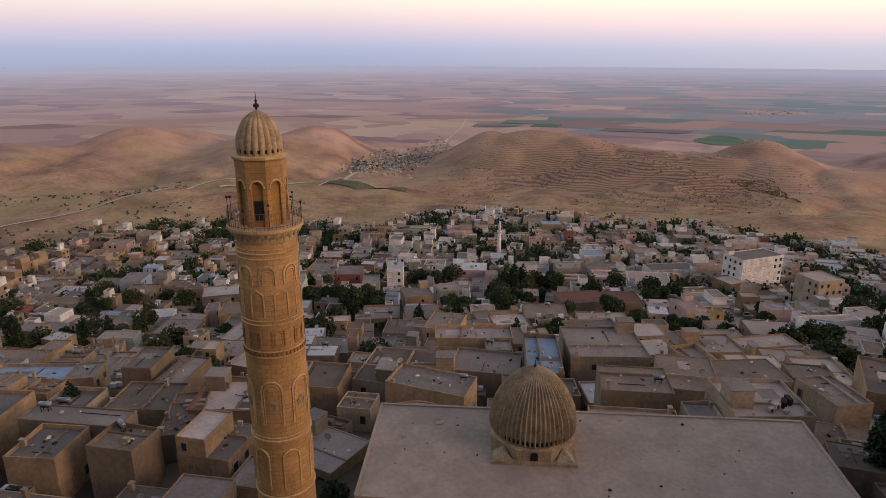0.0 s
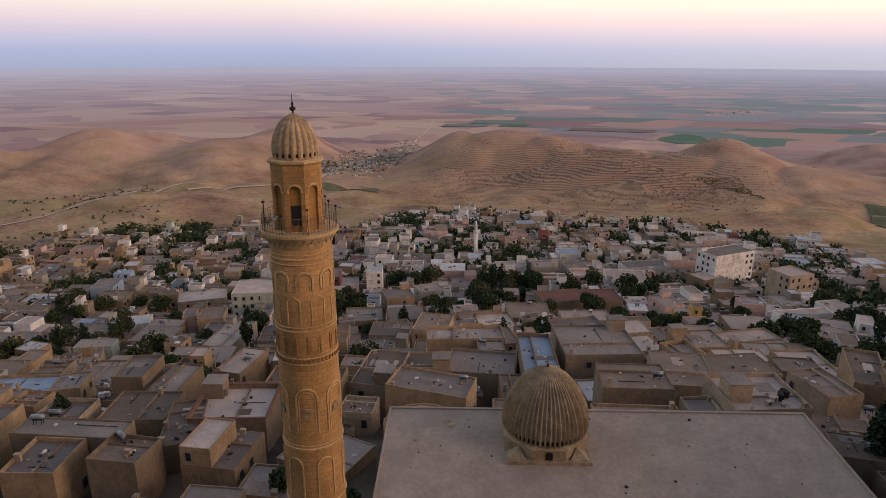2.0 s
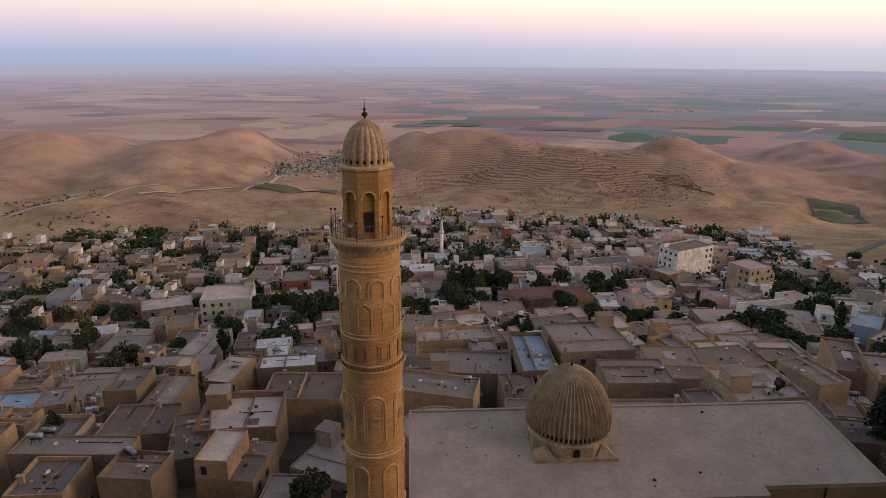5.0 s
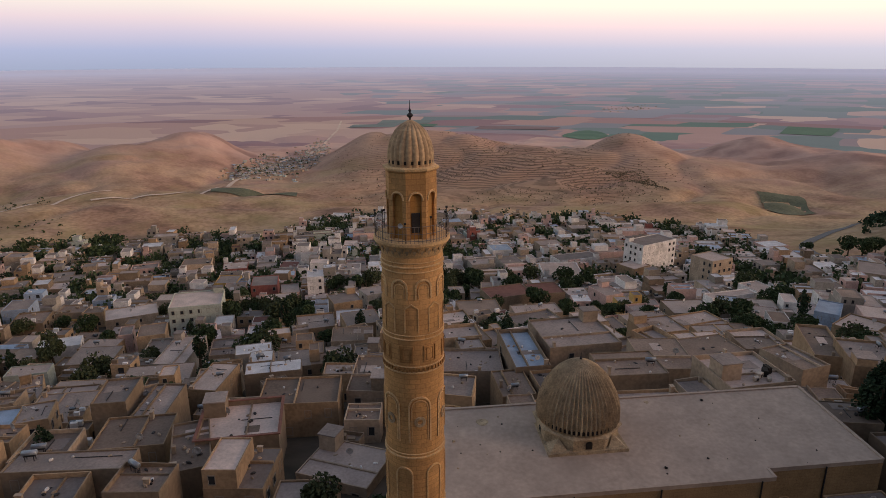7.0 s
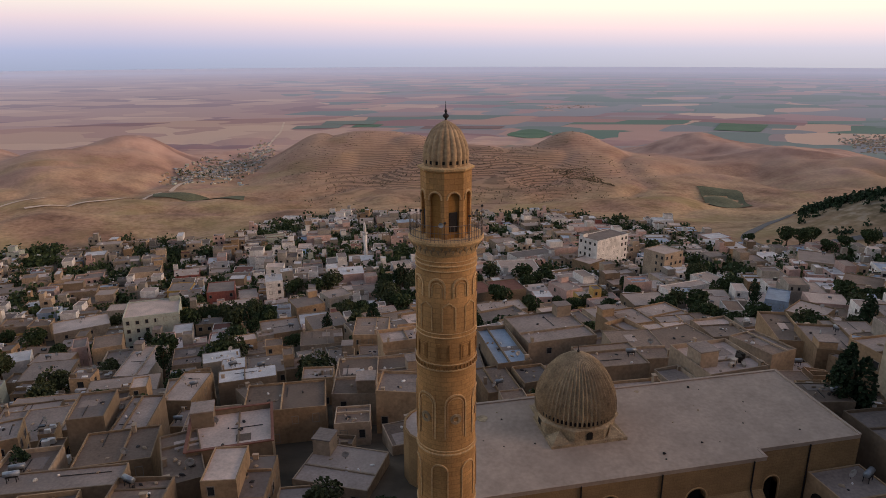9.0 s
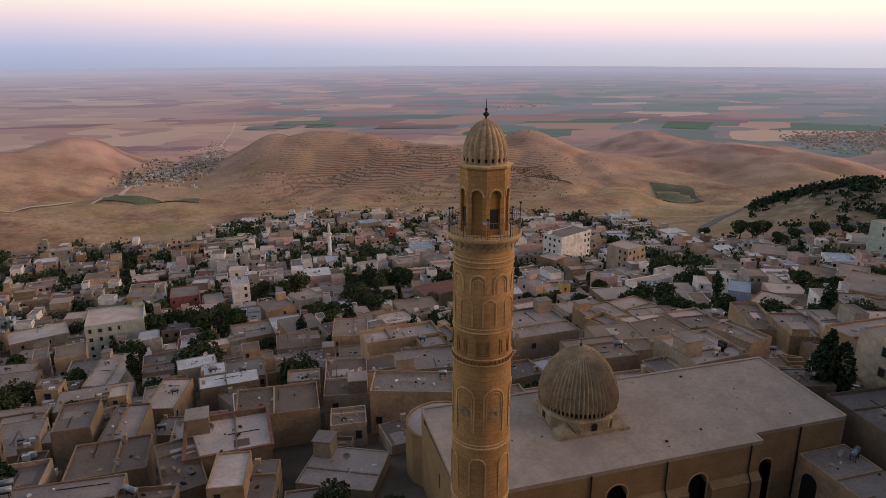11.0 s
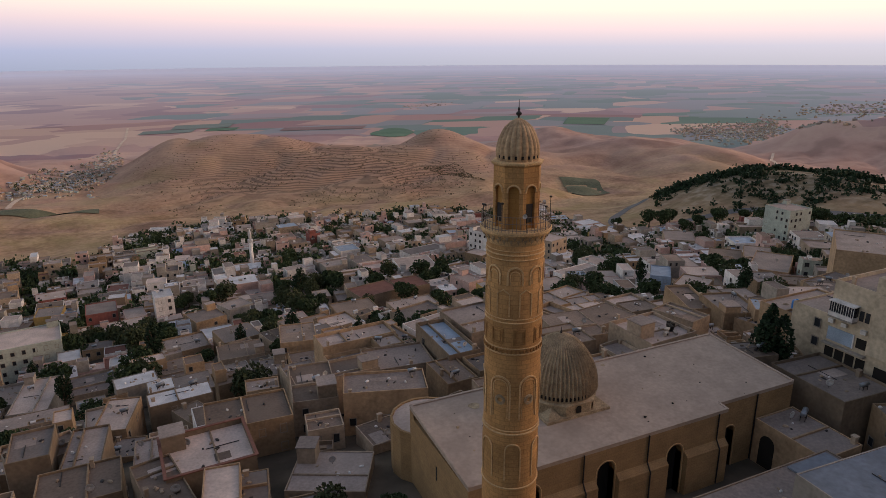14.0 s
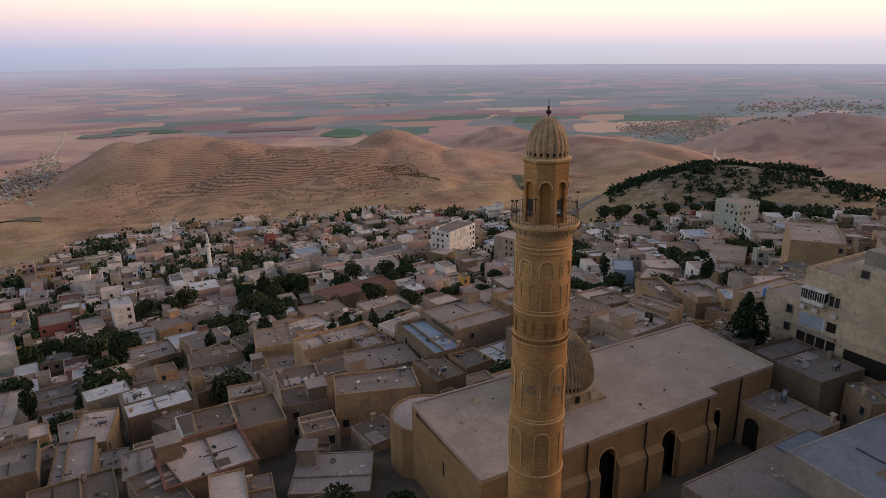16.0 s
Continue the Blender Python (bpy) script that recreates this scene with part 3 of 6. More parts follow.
            o.matrix_basis = Matrix.Rotation(2 * math.pi * (i + row * 0.5) / 28, 4, "Z") @ Matrix.Translation((r, 0, up(z)))
    for z in (31.05, 31.5, 31.98):
        rail = Build()
        rail.sweep([(2.45 * math.cos(t), 2.45 * math.sin(t), up(z)) for t in np.linspace(0, 2 * math.pi, 40, endpoint=False)], 0.022, 4, closed=True)
        rail.done("handrail", M_RAIL, root, "rusty iron balcony rail")
    for i in range(60):
        a = 2 * math.pi * i / 60
        b = Build()
        b.tube((2.45 * math.cos(a), 2.45 * math.sin(a), up(30.86)), (2.45 * math.cos(a), 2.45 * math.sin(a), up(31.98)), 0.016, 4)
        b.done("baluster", M_RAIL, root)
    for i in range(9):
        a = 2 * math.pi * (i + 0.4) / 9
        p = (2.42 * math.cos(a), 2.42 * math.sin(a))
        b = Build()
        b.tube((*p, up(30.86)), (*p, up(32.2 + 0.35 * ((i * 7) % 3))), 0.022, 6)
        b.box(p[0] - 0.07, p[1] - 0.07, up(32.14 + 0.35 * ((i * 7) % 3)), p[0] + 0.07, p[1] + 0.07, up(32.26 + 0.35 * ((i * 7) % 3)))
        b.done("lamp_post", M_IRON, root, "dark iron lamp post on the balcony")
    # eight-sided lantern with niches
    R8 = 1.56
    side = 2 * R8 * math.tan(math.pi / 8)
    for i in range(8):
        ang = -math.pi / 2 + math.pi / 4 * i + 0.12
        m = Matrix.Rotation(ang, 4, "Z") @ Matrix.Translation((R8, 0, up(30.9))) @ Matrix.Rotation(math.pi / 2, 4, "Z") @ Matrix.Rotation(math.pi / 2, 4, "X")
        # local x runs along the side, local y up, local z outwards
        o = arch_outline(0.74, 3.0, 10)
        H8, hw = 4.5, side / 2
        front = [(hw, 0), (hw, H8), (-hw, H8), (-hw, 0)]
        n = len(o)
        v = [(x, y, 0) for x, y in o] + [(x, y, -0.17) for x, y in o]
        f = [(k + 1, k, n + k, n + k + 1) for k in range(n - 1)]
        f.append(tuple(n + k for k in range(n)))
        half = n // 2
        v += [(x, y, 0) for x, y in front]
        c = 2 * n
        f.append(tuple([c, c + 1] + [k for k in range(half, -1, -1)]))
        f.append(tuple([c + 1, c + 2] + [half]))
        f.append(tuple([c + 2, c + 3] + [k for k in range(n - 1, half - 1, -1)]))
        idx = [0] * (n - 1) + [1] + [0, 0, 0]
        lan = Build()
        o2 = 0
        lan.v += [tuple(m @ Vector(p)) for p in v]
        lan.f += [tuple(a + o2 for a in q) for q in f]
        lan.i += idx
        lan.done("lantern_side", [M_MINARET, M_LIT_RECESS], root, uv=wrap)
        hood = Build()
        r = 0.07
        pts = arch_outline(0.9, 3.1, 10)[1:-1]
        hood.sweep([m @ Vector((p[0], p[1], 0.02)) for p in pts], r)
        hood.done("niche_hood", M_MINARET_PALE, root)
        if i in (0, 2, 6, 4):
            d = Build()
            d.box(-0.28, 0.45, -0.168, 0.28, 1.75, -0.1, 0, m)
            d.done("lantern_door", M_IRON, root, "dark metal door of the lantern")
    cn = Build()
    cn.lathe([(1.6, up(35.2)), (1.86, up(35.36)), (1.88, up(35.5)), (1.62, up(35.56))], 8, phase=-math.pi / 2 + math.pi / 8 + 0.12)
    cn.done("cornice", M_MINARET_PALE, root)
    # ribbed cap
    prof = [(1.42, 35.52), (1.43, 35.75), (1.46, 36.1), (1.43, 36.5), (1.33, 36.95), (1.14, 37.4), (0.92, 37.8), (0.58, 38.12), (0.25, 38.32), (0.06, 38.4)]
    cap = Build()
    cap.lathe([(r, up(z)) for r, z in prof], 120, wave=lambda t, j: 1 + (0.085 * (abs(math.sin(t * 10)) - 0.5) if 1 <= j else 0))
    cap.done("ribbed_cap", M_CAP, root, "ribbed stone cap with weathered flutes")
    # near-black blocks paint the shade of small recesses round the cap's foot
    hol = Build()
    hol.box(0, -0.08, -0.12, 0.06, 0.08, 0.1)
    first = hol.done("hollow", M_DARK, root)
    for i in range(20):
        o = first if i == 0 else new("hollow", first.data)
        o.parent = root
        o.matrix_basis = Matrix.Rotation(2 * math.pi * i / 20, 4, "Z") @ Matrix.Translation((1.4, 0, up(35.85)))
    # loudspeaker horns fixed to the rail
    for a in (-1.9, 0.2):
        ls = Build()
        ls.lathe([(0.04, 0), (0.06, 0.1), (0.15, 0.26), (0.17, 0.28), (0.14, 0.27), (0.04, 0.16)], 12)
        o = ls.done("loudspeaker", M_DISH, root, "pale loudspeaker horn")
        o.matrix_basis = pose(2.5 * math.cos(a), 2.5 * math.sin(a), up(32.15), 0, 90, math.degrees(a))
    fin = Build()
    fin.lathe([(0.07, up(38.3)), (0.06, up(38.5)), (0.2, up(38.62)), (0.2, up(38.72)), (0.05, up(38.85)), (0.1, up(38.98)), (0.03, up(39.1)), (0.015, up(39.6))], 14)
    fin.done("finial", M_IRON, root, "dark metal finial with a ball")


build_minaret()


# ---- the mosque ----
def build_mosque():
    root = anchor("mosque", pose(0, 0, -10.5), "long limestone mosque with a flat pale roof and ribbed dome", "mosque")
    x0, x1, xs = -12.6, 37.4, 23.9
    yn, yn2, yf = 54.0, 55.4, 70.3

    def top(y):
        return 10.5 + lerp(-0.35, 0.45, (y - 55) / 15)

    def flat(co):
        return (co.x + co.y, co.z)

    # roof sheet with its front step
    v = []
    out = [(x0, yn), (xs, yn), (xs, yn2), (x1, yn2), (x1, yf), (x0, yf)]
    for dz in (-0.45, 0.0):
        v += [(x, y, top(y) + dz) for x, y in out]
    f = [(11, 10, 9, 8, 7, 6)[::-1], (0, 1, 2, 3, 4, 5)[::-1]] + [(i, (i + 1) % 6, 6 + (i + 1) % 6, 6 + i) for i in range(6)]
    mesh_ob("roof", v, f, M_ROOF_BIG, root, "pale screeded flat roof with a few stains")
    # kerbs along the roof's edges
    for a, b in zip(out, out[1:] + out[:1]):
        k = Build()
        d = Vector((b[0] - a[0], b[1] - a[1], 0)).normalized() * 0.17
        nrm = Vector((-d.y, d.x, 0))
        p = [Vector((*a, 0)), Vector((*b, 0))]
        pts = [p[0] - nrm * 0.3, p[1] - nrm * 0.3, p[1] + nrm * 1.6, p[0] + nrm * 1.6]
        h = 0.16 if a[1] > 56 or b[1] > 56 else 0.07
        vv = [(q.x, q.y, top(q.y) + 0.004) for q in pts] + [(q.x, q.y, top(q.y) + h) for q in pts]
        k.add(vv, [(0, 3, 2, 1), (4, 5, 6, 7), (0, 1, 5, 4), (1, 2, 6, 5), (2, 3, 7, 6), (3, 0, 4, 7)])
        k.done("roof_kerb", M_ROOF_BIG, root)
    # outer walls: the courtyard front has deep arched portals
    doors = [(5.2, 2.4, 7.9), (15.6, 2.3, 7.2), (26.2, 1.8, 6.2), (-5.0, 2.4, 7.9)]
    w = Build()
    w.box(x0, yf - 1.2, 0, x1, yf, top(yf) - 0.45)
    w.box(x0, yn + 1.2, 0, x0 + 1.2, yf - 1.2, top(yn) - 0.46)
    w.box(x1 - 1.2, yn2 + 1.2, 0, x1, yf - 1.2, top(yn2) - 0.46)
    w.done("wall", M_MOSQUE, root, uv=flat)
    for xa, xb, yy in ((x0, xs, yn), (xs, x1, yn2)):
        ds = sorted(d for d in doors if xa < d[0] < xb)
        fr = Build()
        cur = xa
        ht = top(yy) - 0.45
        for dx, dw, dh in ds:
            fr = Build()
            fr.box(cur, yy, 0, dx - dw / 2, yy + 1.2, ht)
            fr.done("wall_pier", M_MOSQUE, root, uv=flat)
            fr = Build()
            o = [(dx + px, pz) for px, pz in arch_outline(dw, dh, 12)]
            n = len(o)
            vv = [(px, yy, pz) for px, pz in o] + [(px, yy + 1.2, pz) for px, pz in o]
            ff = [(k, k + 1, n + k + 1, n + k) for k in range(n - 1)]
            vv += [(dx + dw / 2, yy, ht), (dx - dw / 2, yy, ht)]
            half = n // 2
            ff += [tuple([2 * n] + list(range(1, half + 1))[::1])[::-1], (2 * n, 2 * n + 1, half)[::-1], tuple([2 * n + 1] + list(range(half, n - 1)))[::-1]]
            fr.add(vv, ff)
            fr.done("portal_wall", M_MOSQUE, root, uv=flat)
            cur = dx + dw / 2
        fr = Build()
        fr.box(cur, yy, 0, xb, yy + 1.2, ht)
        fr.done("wall_pier", M_MOSQUE, root, uv=flat)
    for dx, dw, dh in doors:
        yy = yn if dx < xs else yn2
        # near-black panel at the back puts the portal's inner shade into colour
        b = Build()
        b.box(dx - dw / 2 - 0.1, yy + 1.0, 0, dx + dw / 2 + 0.1, yy + 1.3, dh)
        b.done("portal_door", M_DARK, root, "near-black panel painting the shade deep in its portal")
        sr = Build()
        pts = arch_outline(dw + 0.4, dh + 0.2, 12)
        sr.sweep([(dx + p[0], yy - 0.01, p[1]) for p in pts], 0.07)
        sr.done("portal_surround", M_MINARET_PALE, root)
    # buttress plinth with a weathered cap, broken by the portals
    cuts = [x0, -6.5, -3.5, 3.7, 6.7, 14.1, 17.1, xs]
    for a, b in zip(cuts[::2], cuts[1::2]):
        k = Build()
        k.add([(a, yn - 0.7, 0), (b, yn - 0.7, 0), (b, yn - 0.7, 5.3), (a, yn - 0.7, 5.3), (a, yn + 0.02, 0), (b, yn + 0.02, 0), (b, yn + 0.02, 6.0), (a, yn + 0.02, 6.0)],
              [(0, 1, 2, 3), (3, 2, 6, 7), (1, 5, 6, 2), (4, 0, 3, 7), (4, 5, 1, 0), (5, 4, 7, 6)])
        k.done("buttress_plinth", M_MOSQUE, root, uv=flat)
    for x, yy in ((1.9, yn), (11.2, yn), (22.3, yn), (30.6, yn2), (-8.9, yn)):
        p = Build()
        p.tube((x, yy - 0.12, 6.2), (x, yy - 0.12, top(yy) - 0.3), 0.09, 8)
        p.tube((x, yy - 0.82 if yy == yn else yy - 0.12, 0.2), (x, yy - 0.82 if yy == yn else yy - 0.12, 5.2), 0.09, 8)
        p.tube((x, yy - 0.12, 6.25), (x, yy - 0.82 if yy == yn else yy - 0.12, 5.15), 0.09, 8)
        p.done("downpipe", M_IRON, root, "dark iron rainwater pipe")
    for x, z in ((x0 - 0.02, 5.5),):
        s = Build()
        s.box(x, 62.0, z, x + 0.06, 62.35, z + 1.9)
        s.done("slit_window", M_DARK, root)
    for x, y, r in ((-5.2, 67.2, 0.75), (16.0, 69.0, 0.3)):
        b = Build()
        b.lathe([(r, 0), (r * 0.9, 0.03)], 14, wave=lambda t, j: 1 + 0.08 * math.sin(3 * t))
        b.done("drain_patch", M_DOME, root, "round dark patch over a roof drain").location = (x, y, top(y) + 0.004)
    # ribbed dome over an eight-sided drum on a square plinth
    cx, cy, zb = 5.5, 64.5, top(64.5)
    pl = Build()
    pl.box(cx - 4.6, cy - 4.6, zb - 0.4, cx + 4.6, cy + 4.6, zb + 0.1)
    pl.done("dome_plinth", M_DOME, root)
    dr = Build()
    dr.lathe([(4.7, zb), (4.66, zb + 1.5)], 8, phase=math.pi / 8)
    for sx, sy in ((1, 1), (1, -1), (-1, 1), (-1, -1)):
        c = [(cx_, cy_) for cx_, cy_ in ((2.3, 4.25), (4.25, 2.3), (4.4, 4.4))]
        v = [(sx * a, sy * b, zb + 0.1) for a, b in c] + [(sx * 3.1, sy * 3.1, zb + 1.1)]
        dr.add(v, [(0, 1, 2), (0, 2, 3), (1, 3, 2), (0, 3, 1)])
    drum = dr.done("drum", M_DOME, root)
    drum.location = (cx, cy, 0)
    for k in range(4):
        b = Build()
        m = Matrix.Translation((cx, cy, zb)) @ Matrix.Rotation(k * math.pi / 2, 4, "Z")
        # flat near-black arch that paints the shade inside a drum window
        pts = arch_outline(0.9, 1.5, 8)
        vv = [m @ Vector((0.85 * p[0], -4.4, 0.25 + 0.66 * p[1])) for p in pts]
        b.add(vv, [tuple(range(len(vv)))[::-1]])
        b.done("drum_window", M_DARK, root)
    eave = Build()
    eave.lathe([(4.6, zb + 1.35), (5.05, zb + 1.5), (5.05, zb + 1.64), (4.5, zb + 1.85)], 8, phase=math.pi / 8)
    eave.done("dome_cornice", M_DOME, root).location = (cx, cy, 0)
    prof = [(4.45, 2.25), (4.56, 2.6), (4.6, 3.1), (4.55, 3.8), (4.4, 4.6), (4.08, 5.5), (3.62, 6.4), (3.02, 7.25), (2.33, 8.0), (1.62, 8.5), (0.95, 8.84), (0.4, 9.03), (0.1, 9.12)]
    d = Build()
    d.lathe([(r * 1.005, zb + 9.12 - (9.12 - z) * 1.068) for r, z in prof], 480, wave=lambda t, j: 1 + (0.085 * ((1 - abs(math.sin(t * 28))) ** 1.2 - 0.42) if j >= 1 else 0))
    d.done("ribbed_dome", M_DOME, root, "weathered ribbed stone dome").location = (cx, cy, 0)
    # small arched plates whose near-black colour paints shaded recesses under the ribs
    hl = Build()
    pts = arch_outline(0.26, 0.46, 6, False)
    hl.add([(-0.1, x, z - 0.28) for x, z in pts] + [(0.11, x, z - 0.28) for x, z in pts],
           [tuple(range(len(pts), 2 * len(pts)))] + [(i, i + 1, len(pts) + i + 1, len(pts) + i) for i in range(len(pts) - 1)])
    first = hl.done("hollow", M_DARK, root)
    for i in range(56):
        o = first if i == 0 else new("hollow", first.data)
        o.parent = root
        o.matrix_basis = Matrix.Translation((cx, cy, zb + 2.34)) @ Matrix.Rotation(2 * math.pi * (i + 0.5) / 56, 4, "Z") @ Matrix.Translation((4.43, 0, 0))
    fn = Build()
    fn.lathe([(0.12, zb + 9.05), (0.16, zb + 9.3), (0.04, zb + 9.5), (0.03, zb + 9.9)], 10)
    fn.done("finial", M_IRON, root).location = (cx, cy, 0)


build_mosque()


# ---- houses ----
def window_mesh():
    """A framed window as one connected mesh: frame proud of the wall, pane set back."""
    v, f, k = [], [], []
    for hw, z0, z1, y in ((0.56, -0.06, 1.41, 0.05), (0.56, -0.06, 1.41, -0.05), (0.46, 0.05, 1.3, -0.05), (0.46, 0.05, 1.3, 0.01)):
        v += [(-hw, y, z0), (hw, y, z0), (hw, y, z1), (-hw, y, z1)]
    for a in range(3):
        for i in range(4):
            j = (i + 1) % 4
            f.append((a * 4 + i, a * 4 + j, a * 4 + 4 + j, a * 4 + 4 + i))
            k.append(0)
    f.append((12, 13, 14, 15))
    k.append(1)
    ob = mesh_ob("window", v, f, [M_FRAME, M_GLASS], idx=k)
    me = ob.data
    bpy.data.objects.remove(ob)
    return me


WINDOW = window_mesh()
DECKS = []
FOOT = []                                     # round plots kept clear: x, y, radius
PLOTS = {}                                    # built plots by cell of the plan: x, y, half width, half depth, turn
CELL = 20.0


def claim(x, y, w, d, rot):
    for i in range(int((x - 16) // CELL), int((x + 16) // CELL) + 1):
        for j in range(int((y - 16) // CELL), int((y + 16) // CELL) + 1):
            PLOTS.setdefault((i, j), []).append((x, y, w / 2, d / 2, radians(rot)))


def clear(x, y, w, d, rot, gap):
    """True where a turned rectangle touches no built plot, tree or yard."""
    if -24 < x < 41 and y < 74 or -24 < x < -6 and y < 54:
        return False
    a = radians(rot)
    hw, hd = w / 2 + gap, d / 2 + gap
    ca, sa = math.cos(a), math.sin(a)
    for px, py, pw, pd, b in PLOTS.get((int(x // CELL), int(y // CELL)), ()):
        dx, dy = px - x, py - y
        cb, sb = math.cos(b), math.sin(b)
        c, e = abs(ca * cb + sa * sb), abs(sa * cb - ca * sb)
        if (abs(dx * ca + dy * sa) < hw + pw * c + pd * e and abs(dy * ca - dx * sa) < hd + pw * e + pd * c
                and abs(dx * cb + dy * sb) < pw + hw * c + hd * e and abs(dy * cb - dx * sb) < pd + hw * e + hd * c):
            return False
    for px, py, r in FOOT:
        if abs(px - x) < 14 and abs(py - y) < 14:
            u, v = abs((px - x) * ca + (py - y) * sa), abs((py - y) * ca - (px - x) * sa)
            if math.hypot(max(0, u - w / 2), max(0, v - d / 2)) < r:
                return False
    return True


def upper_block(w, d, h):
    """A room built on part of a roof: x0, y0, x1, y1 and its height above the roof at h."""
    uw, ud = w * rng.uniform(0.35, 0.62), d * rng.uniform(0.4, 0.85)
    x0 = -w / 2 if rng.random() < 0.5 else w / 2 - uw
    y0 = d / 2 - ud if rng.random() < 0.7 else -d / 2
    return x0, y0, x0 + uw, y0 + ud, h + rng.uniform(2.3, 3.1)


def add_upper(bd, block, h, par, kw, kr, m=None):
    """Walls, parapet and roof of an upper room, added to a build."""
    x0, y0, x1, y1, t = block
    r, v = 0.14, []
    for g, z in ((0, h), (0, t), (r, t), (r, t - par)):
        v += [(x0 + g, y0 + g, z), (x1 - g, y0 + g, z), (x1 - g, y1 - g, z), (x0 + g, y1 - g, z)]
    if m is not None:
        v = [m @ Vector(c) for c in v]
    bd.add(v, rect_faces(), kw)
    bd.add(v[12:], [(0, 1, 2, 3)], kr)
rng = random.Random(5)
worn = random.Random(6)


def rect_faces():
    return [(0, 1, 5, 4), (1, 2, 6, 5), (2, 3, 7, 6), (3, 0, 4, 7), (4, 5, 9, 8), (5, 6, 10, 9), (6, 7, 11, 10), (7, 4, 8, 11),
            (8, 9, 13, 12), (9, 10, 14, 13), (10, 11, 15, 14), (11, 8, 12, 15)]


def house(x, y, w, d, rot, ztop, wall=0, roof=0, windows=4, parapet=0.5, hut=0, label="", name="house", depth=None, rim=0.16, storeys=None, upper=0):
    """A flat-roofed house: w along its front, d deep, roof parapet top at ztop; stands on the lowest ground under it."""
    ca, sa = math.cos(radians(rot)), math.sin(radians(rot))
    low = min(land(x + ca * a * w / 2 - sa * b * d / 2, y + sa * a * w / 2 + ca * b * d / 2) for a in (-1, 1) for b in (-1, 1)) - 0.4
    h = max(3.0, ztop - low) if depth is None else depth
    z0 = ztop - h
    m = pose(x, y, z0, 0, 0, rot)
    wx, dy = w / 2, d / 2
    ix, iy = wx - rim, dy - rim
    v = []
    sag = [(worn.uniform(-0.1, 0.1), worn.uniform(-0.1, 0.1), worn.uniform(-0.16, 0.1)) for _ in range(4)]
    for px, py, z in ((wx, dy, 0), (wx, dy, h), (ix, iy, h), (ix, iy, h - parapet)):
        v += [(cx * px + g[0], cy * py + g[1], z + (g[2] * min(1, parapet * 2) if z == h else 0)) for (cx, cy), g in zip(((-1, -1), (1, -1), (1, 1), (-1, 1)), sag)]
    wm = WALLS[wall]
    body = mesh_ob(name, v, rect_faces(), wm)
    body.matrix_basis = m
    kinds = ("honey stone", "beige stone", "grey plastered", "brown stone", "white painted", "pink painted", "red painted", "yellow painted", "pale blue", "pale green", "stained concrete")
    tops = ("earthen", "grey concrete", "pale concrete", "white", "blue-grey sheet", "red tiled")
    tagged(body, label or f"flat-roofed {kinds[wall]} house with a {tops[roof]} roof on the slope", "house", "houses of the old town")
    r = Build()
    r.box(-ix, -iy, h - parapet - 0.2, ix, iy, h - parapet + 0.004)
    r.done("roof", ROOFS[roof], body)
    if upper:
        blk = upper_block(w - 0.01, d - 0.01, h)
        b = Build()
        add_upper(b, blk, h - parapet, 0.22, 0, 1)
        room = b.done("upper_storey", [wm, ROOFS[rng.choice((0, 1, 1, 2))]], body)
        for k in range(max(1, int((blk[2] - blk[0]) / 2.4))):
            o = new("window", WINDOW)
            o.parent = room
            o.matrix_basis = Matrix.Translation((blk[0] + 1.1 + 2.2 * k, blk[1] - 0.03, h + 0.5)) @ Matrix.Diagonal((0.8, 1, 0.9, 1))
    for k in range(hut):
        hw, hd, hh = rng.uniform(2.0, 3.4), rng.uniform(2.0, 3.2), rng.uniform(1.8, 2.5)
        cx = rng.choice((-1, 1)) * max(0, ix - hw / 2 - 0.05)
        cy = rng.choice((-1, 1, 1)) * max(0, iy - hd / 2 - 0.05)
        b = Build()
        b.box(cx - hw / 2, cy - hd / 2, h - parapet, cx + hw / 2, cy + hd / 2, h - parapet + hh)
        b.box(cx - hw / 2 - 0.12, cy - hd / 2 - 0.12, h - parapet + hh, cx + hw / 2 + 0.12, cy + hd / 2 + 0.12, h - parapet + hh + 0.15, 1)
        b.done("stair_hut", [wm, ROOFS[1]], body)
    if windows:
        st = storeys or max(1, int((h - 0.8) / 3.0))
        spots = []
        toward = math.atan2(AY - y, AX - x)
        for fx, fy, ang, half, span in ((0, -1, 0, dy, w), (1, 0, 90, wx, d), (-1, 0, -90, wx, d), (0, 1, 180, dy, w)):
            fa = math.atan2(sa * fx + ca * fy, ca * fx - sa * fy)
            if math.cos(fa - toward) < 0.15:
                continue
            nn = max(1, int(span / 2.6))
            for s in range(st):
                for i in range(nn):
                    spots.append((ang, half, -span / 2 + span * (i + 0.5) / nn, h - parapet - 2.3 - 3.0 * s))
        if windows < len(spots):
            top_row = [q for q in spots]
            rng.shuffle(top_row)
            spots = top_row[:windows]
        for ang, half, s, z in spots:
            if z < 0.3:
                continue
            o = new("window", WINDOW)
            o.parent = body
            o.matrix_basis = pose(0, 0, 0, 0, 0, ang) @ Matrix.Translation((s, -half - 0.03, z)) @ Matrix.Diagonal((rng.uniform(0.9, 1.15), 1, rng.uniform(0.9, 1.1), 1))
    claim(x, y, w, d, rot)
    DECKS.append((m, ix, iy, h - parapet + 0.004))
    body["top"] = h
    return body


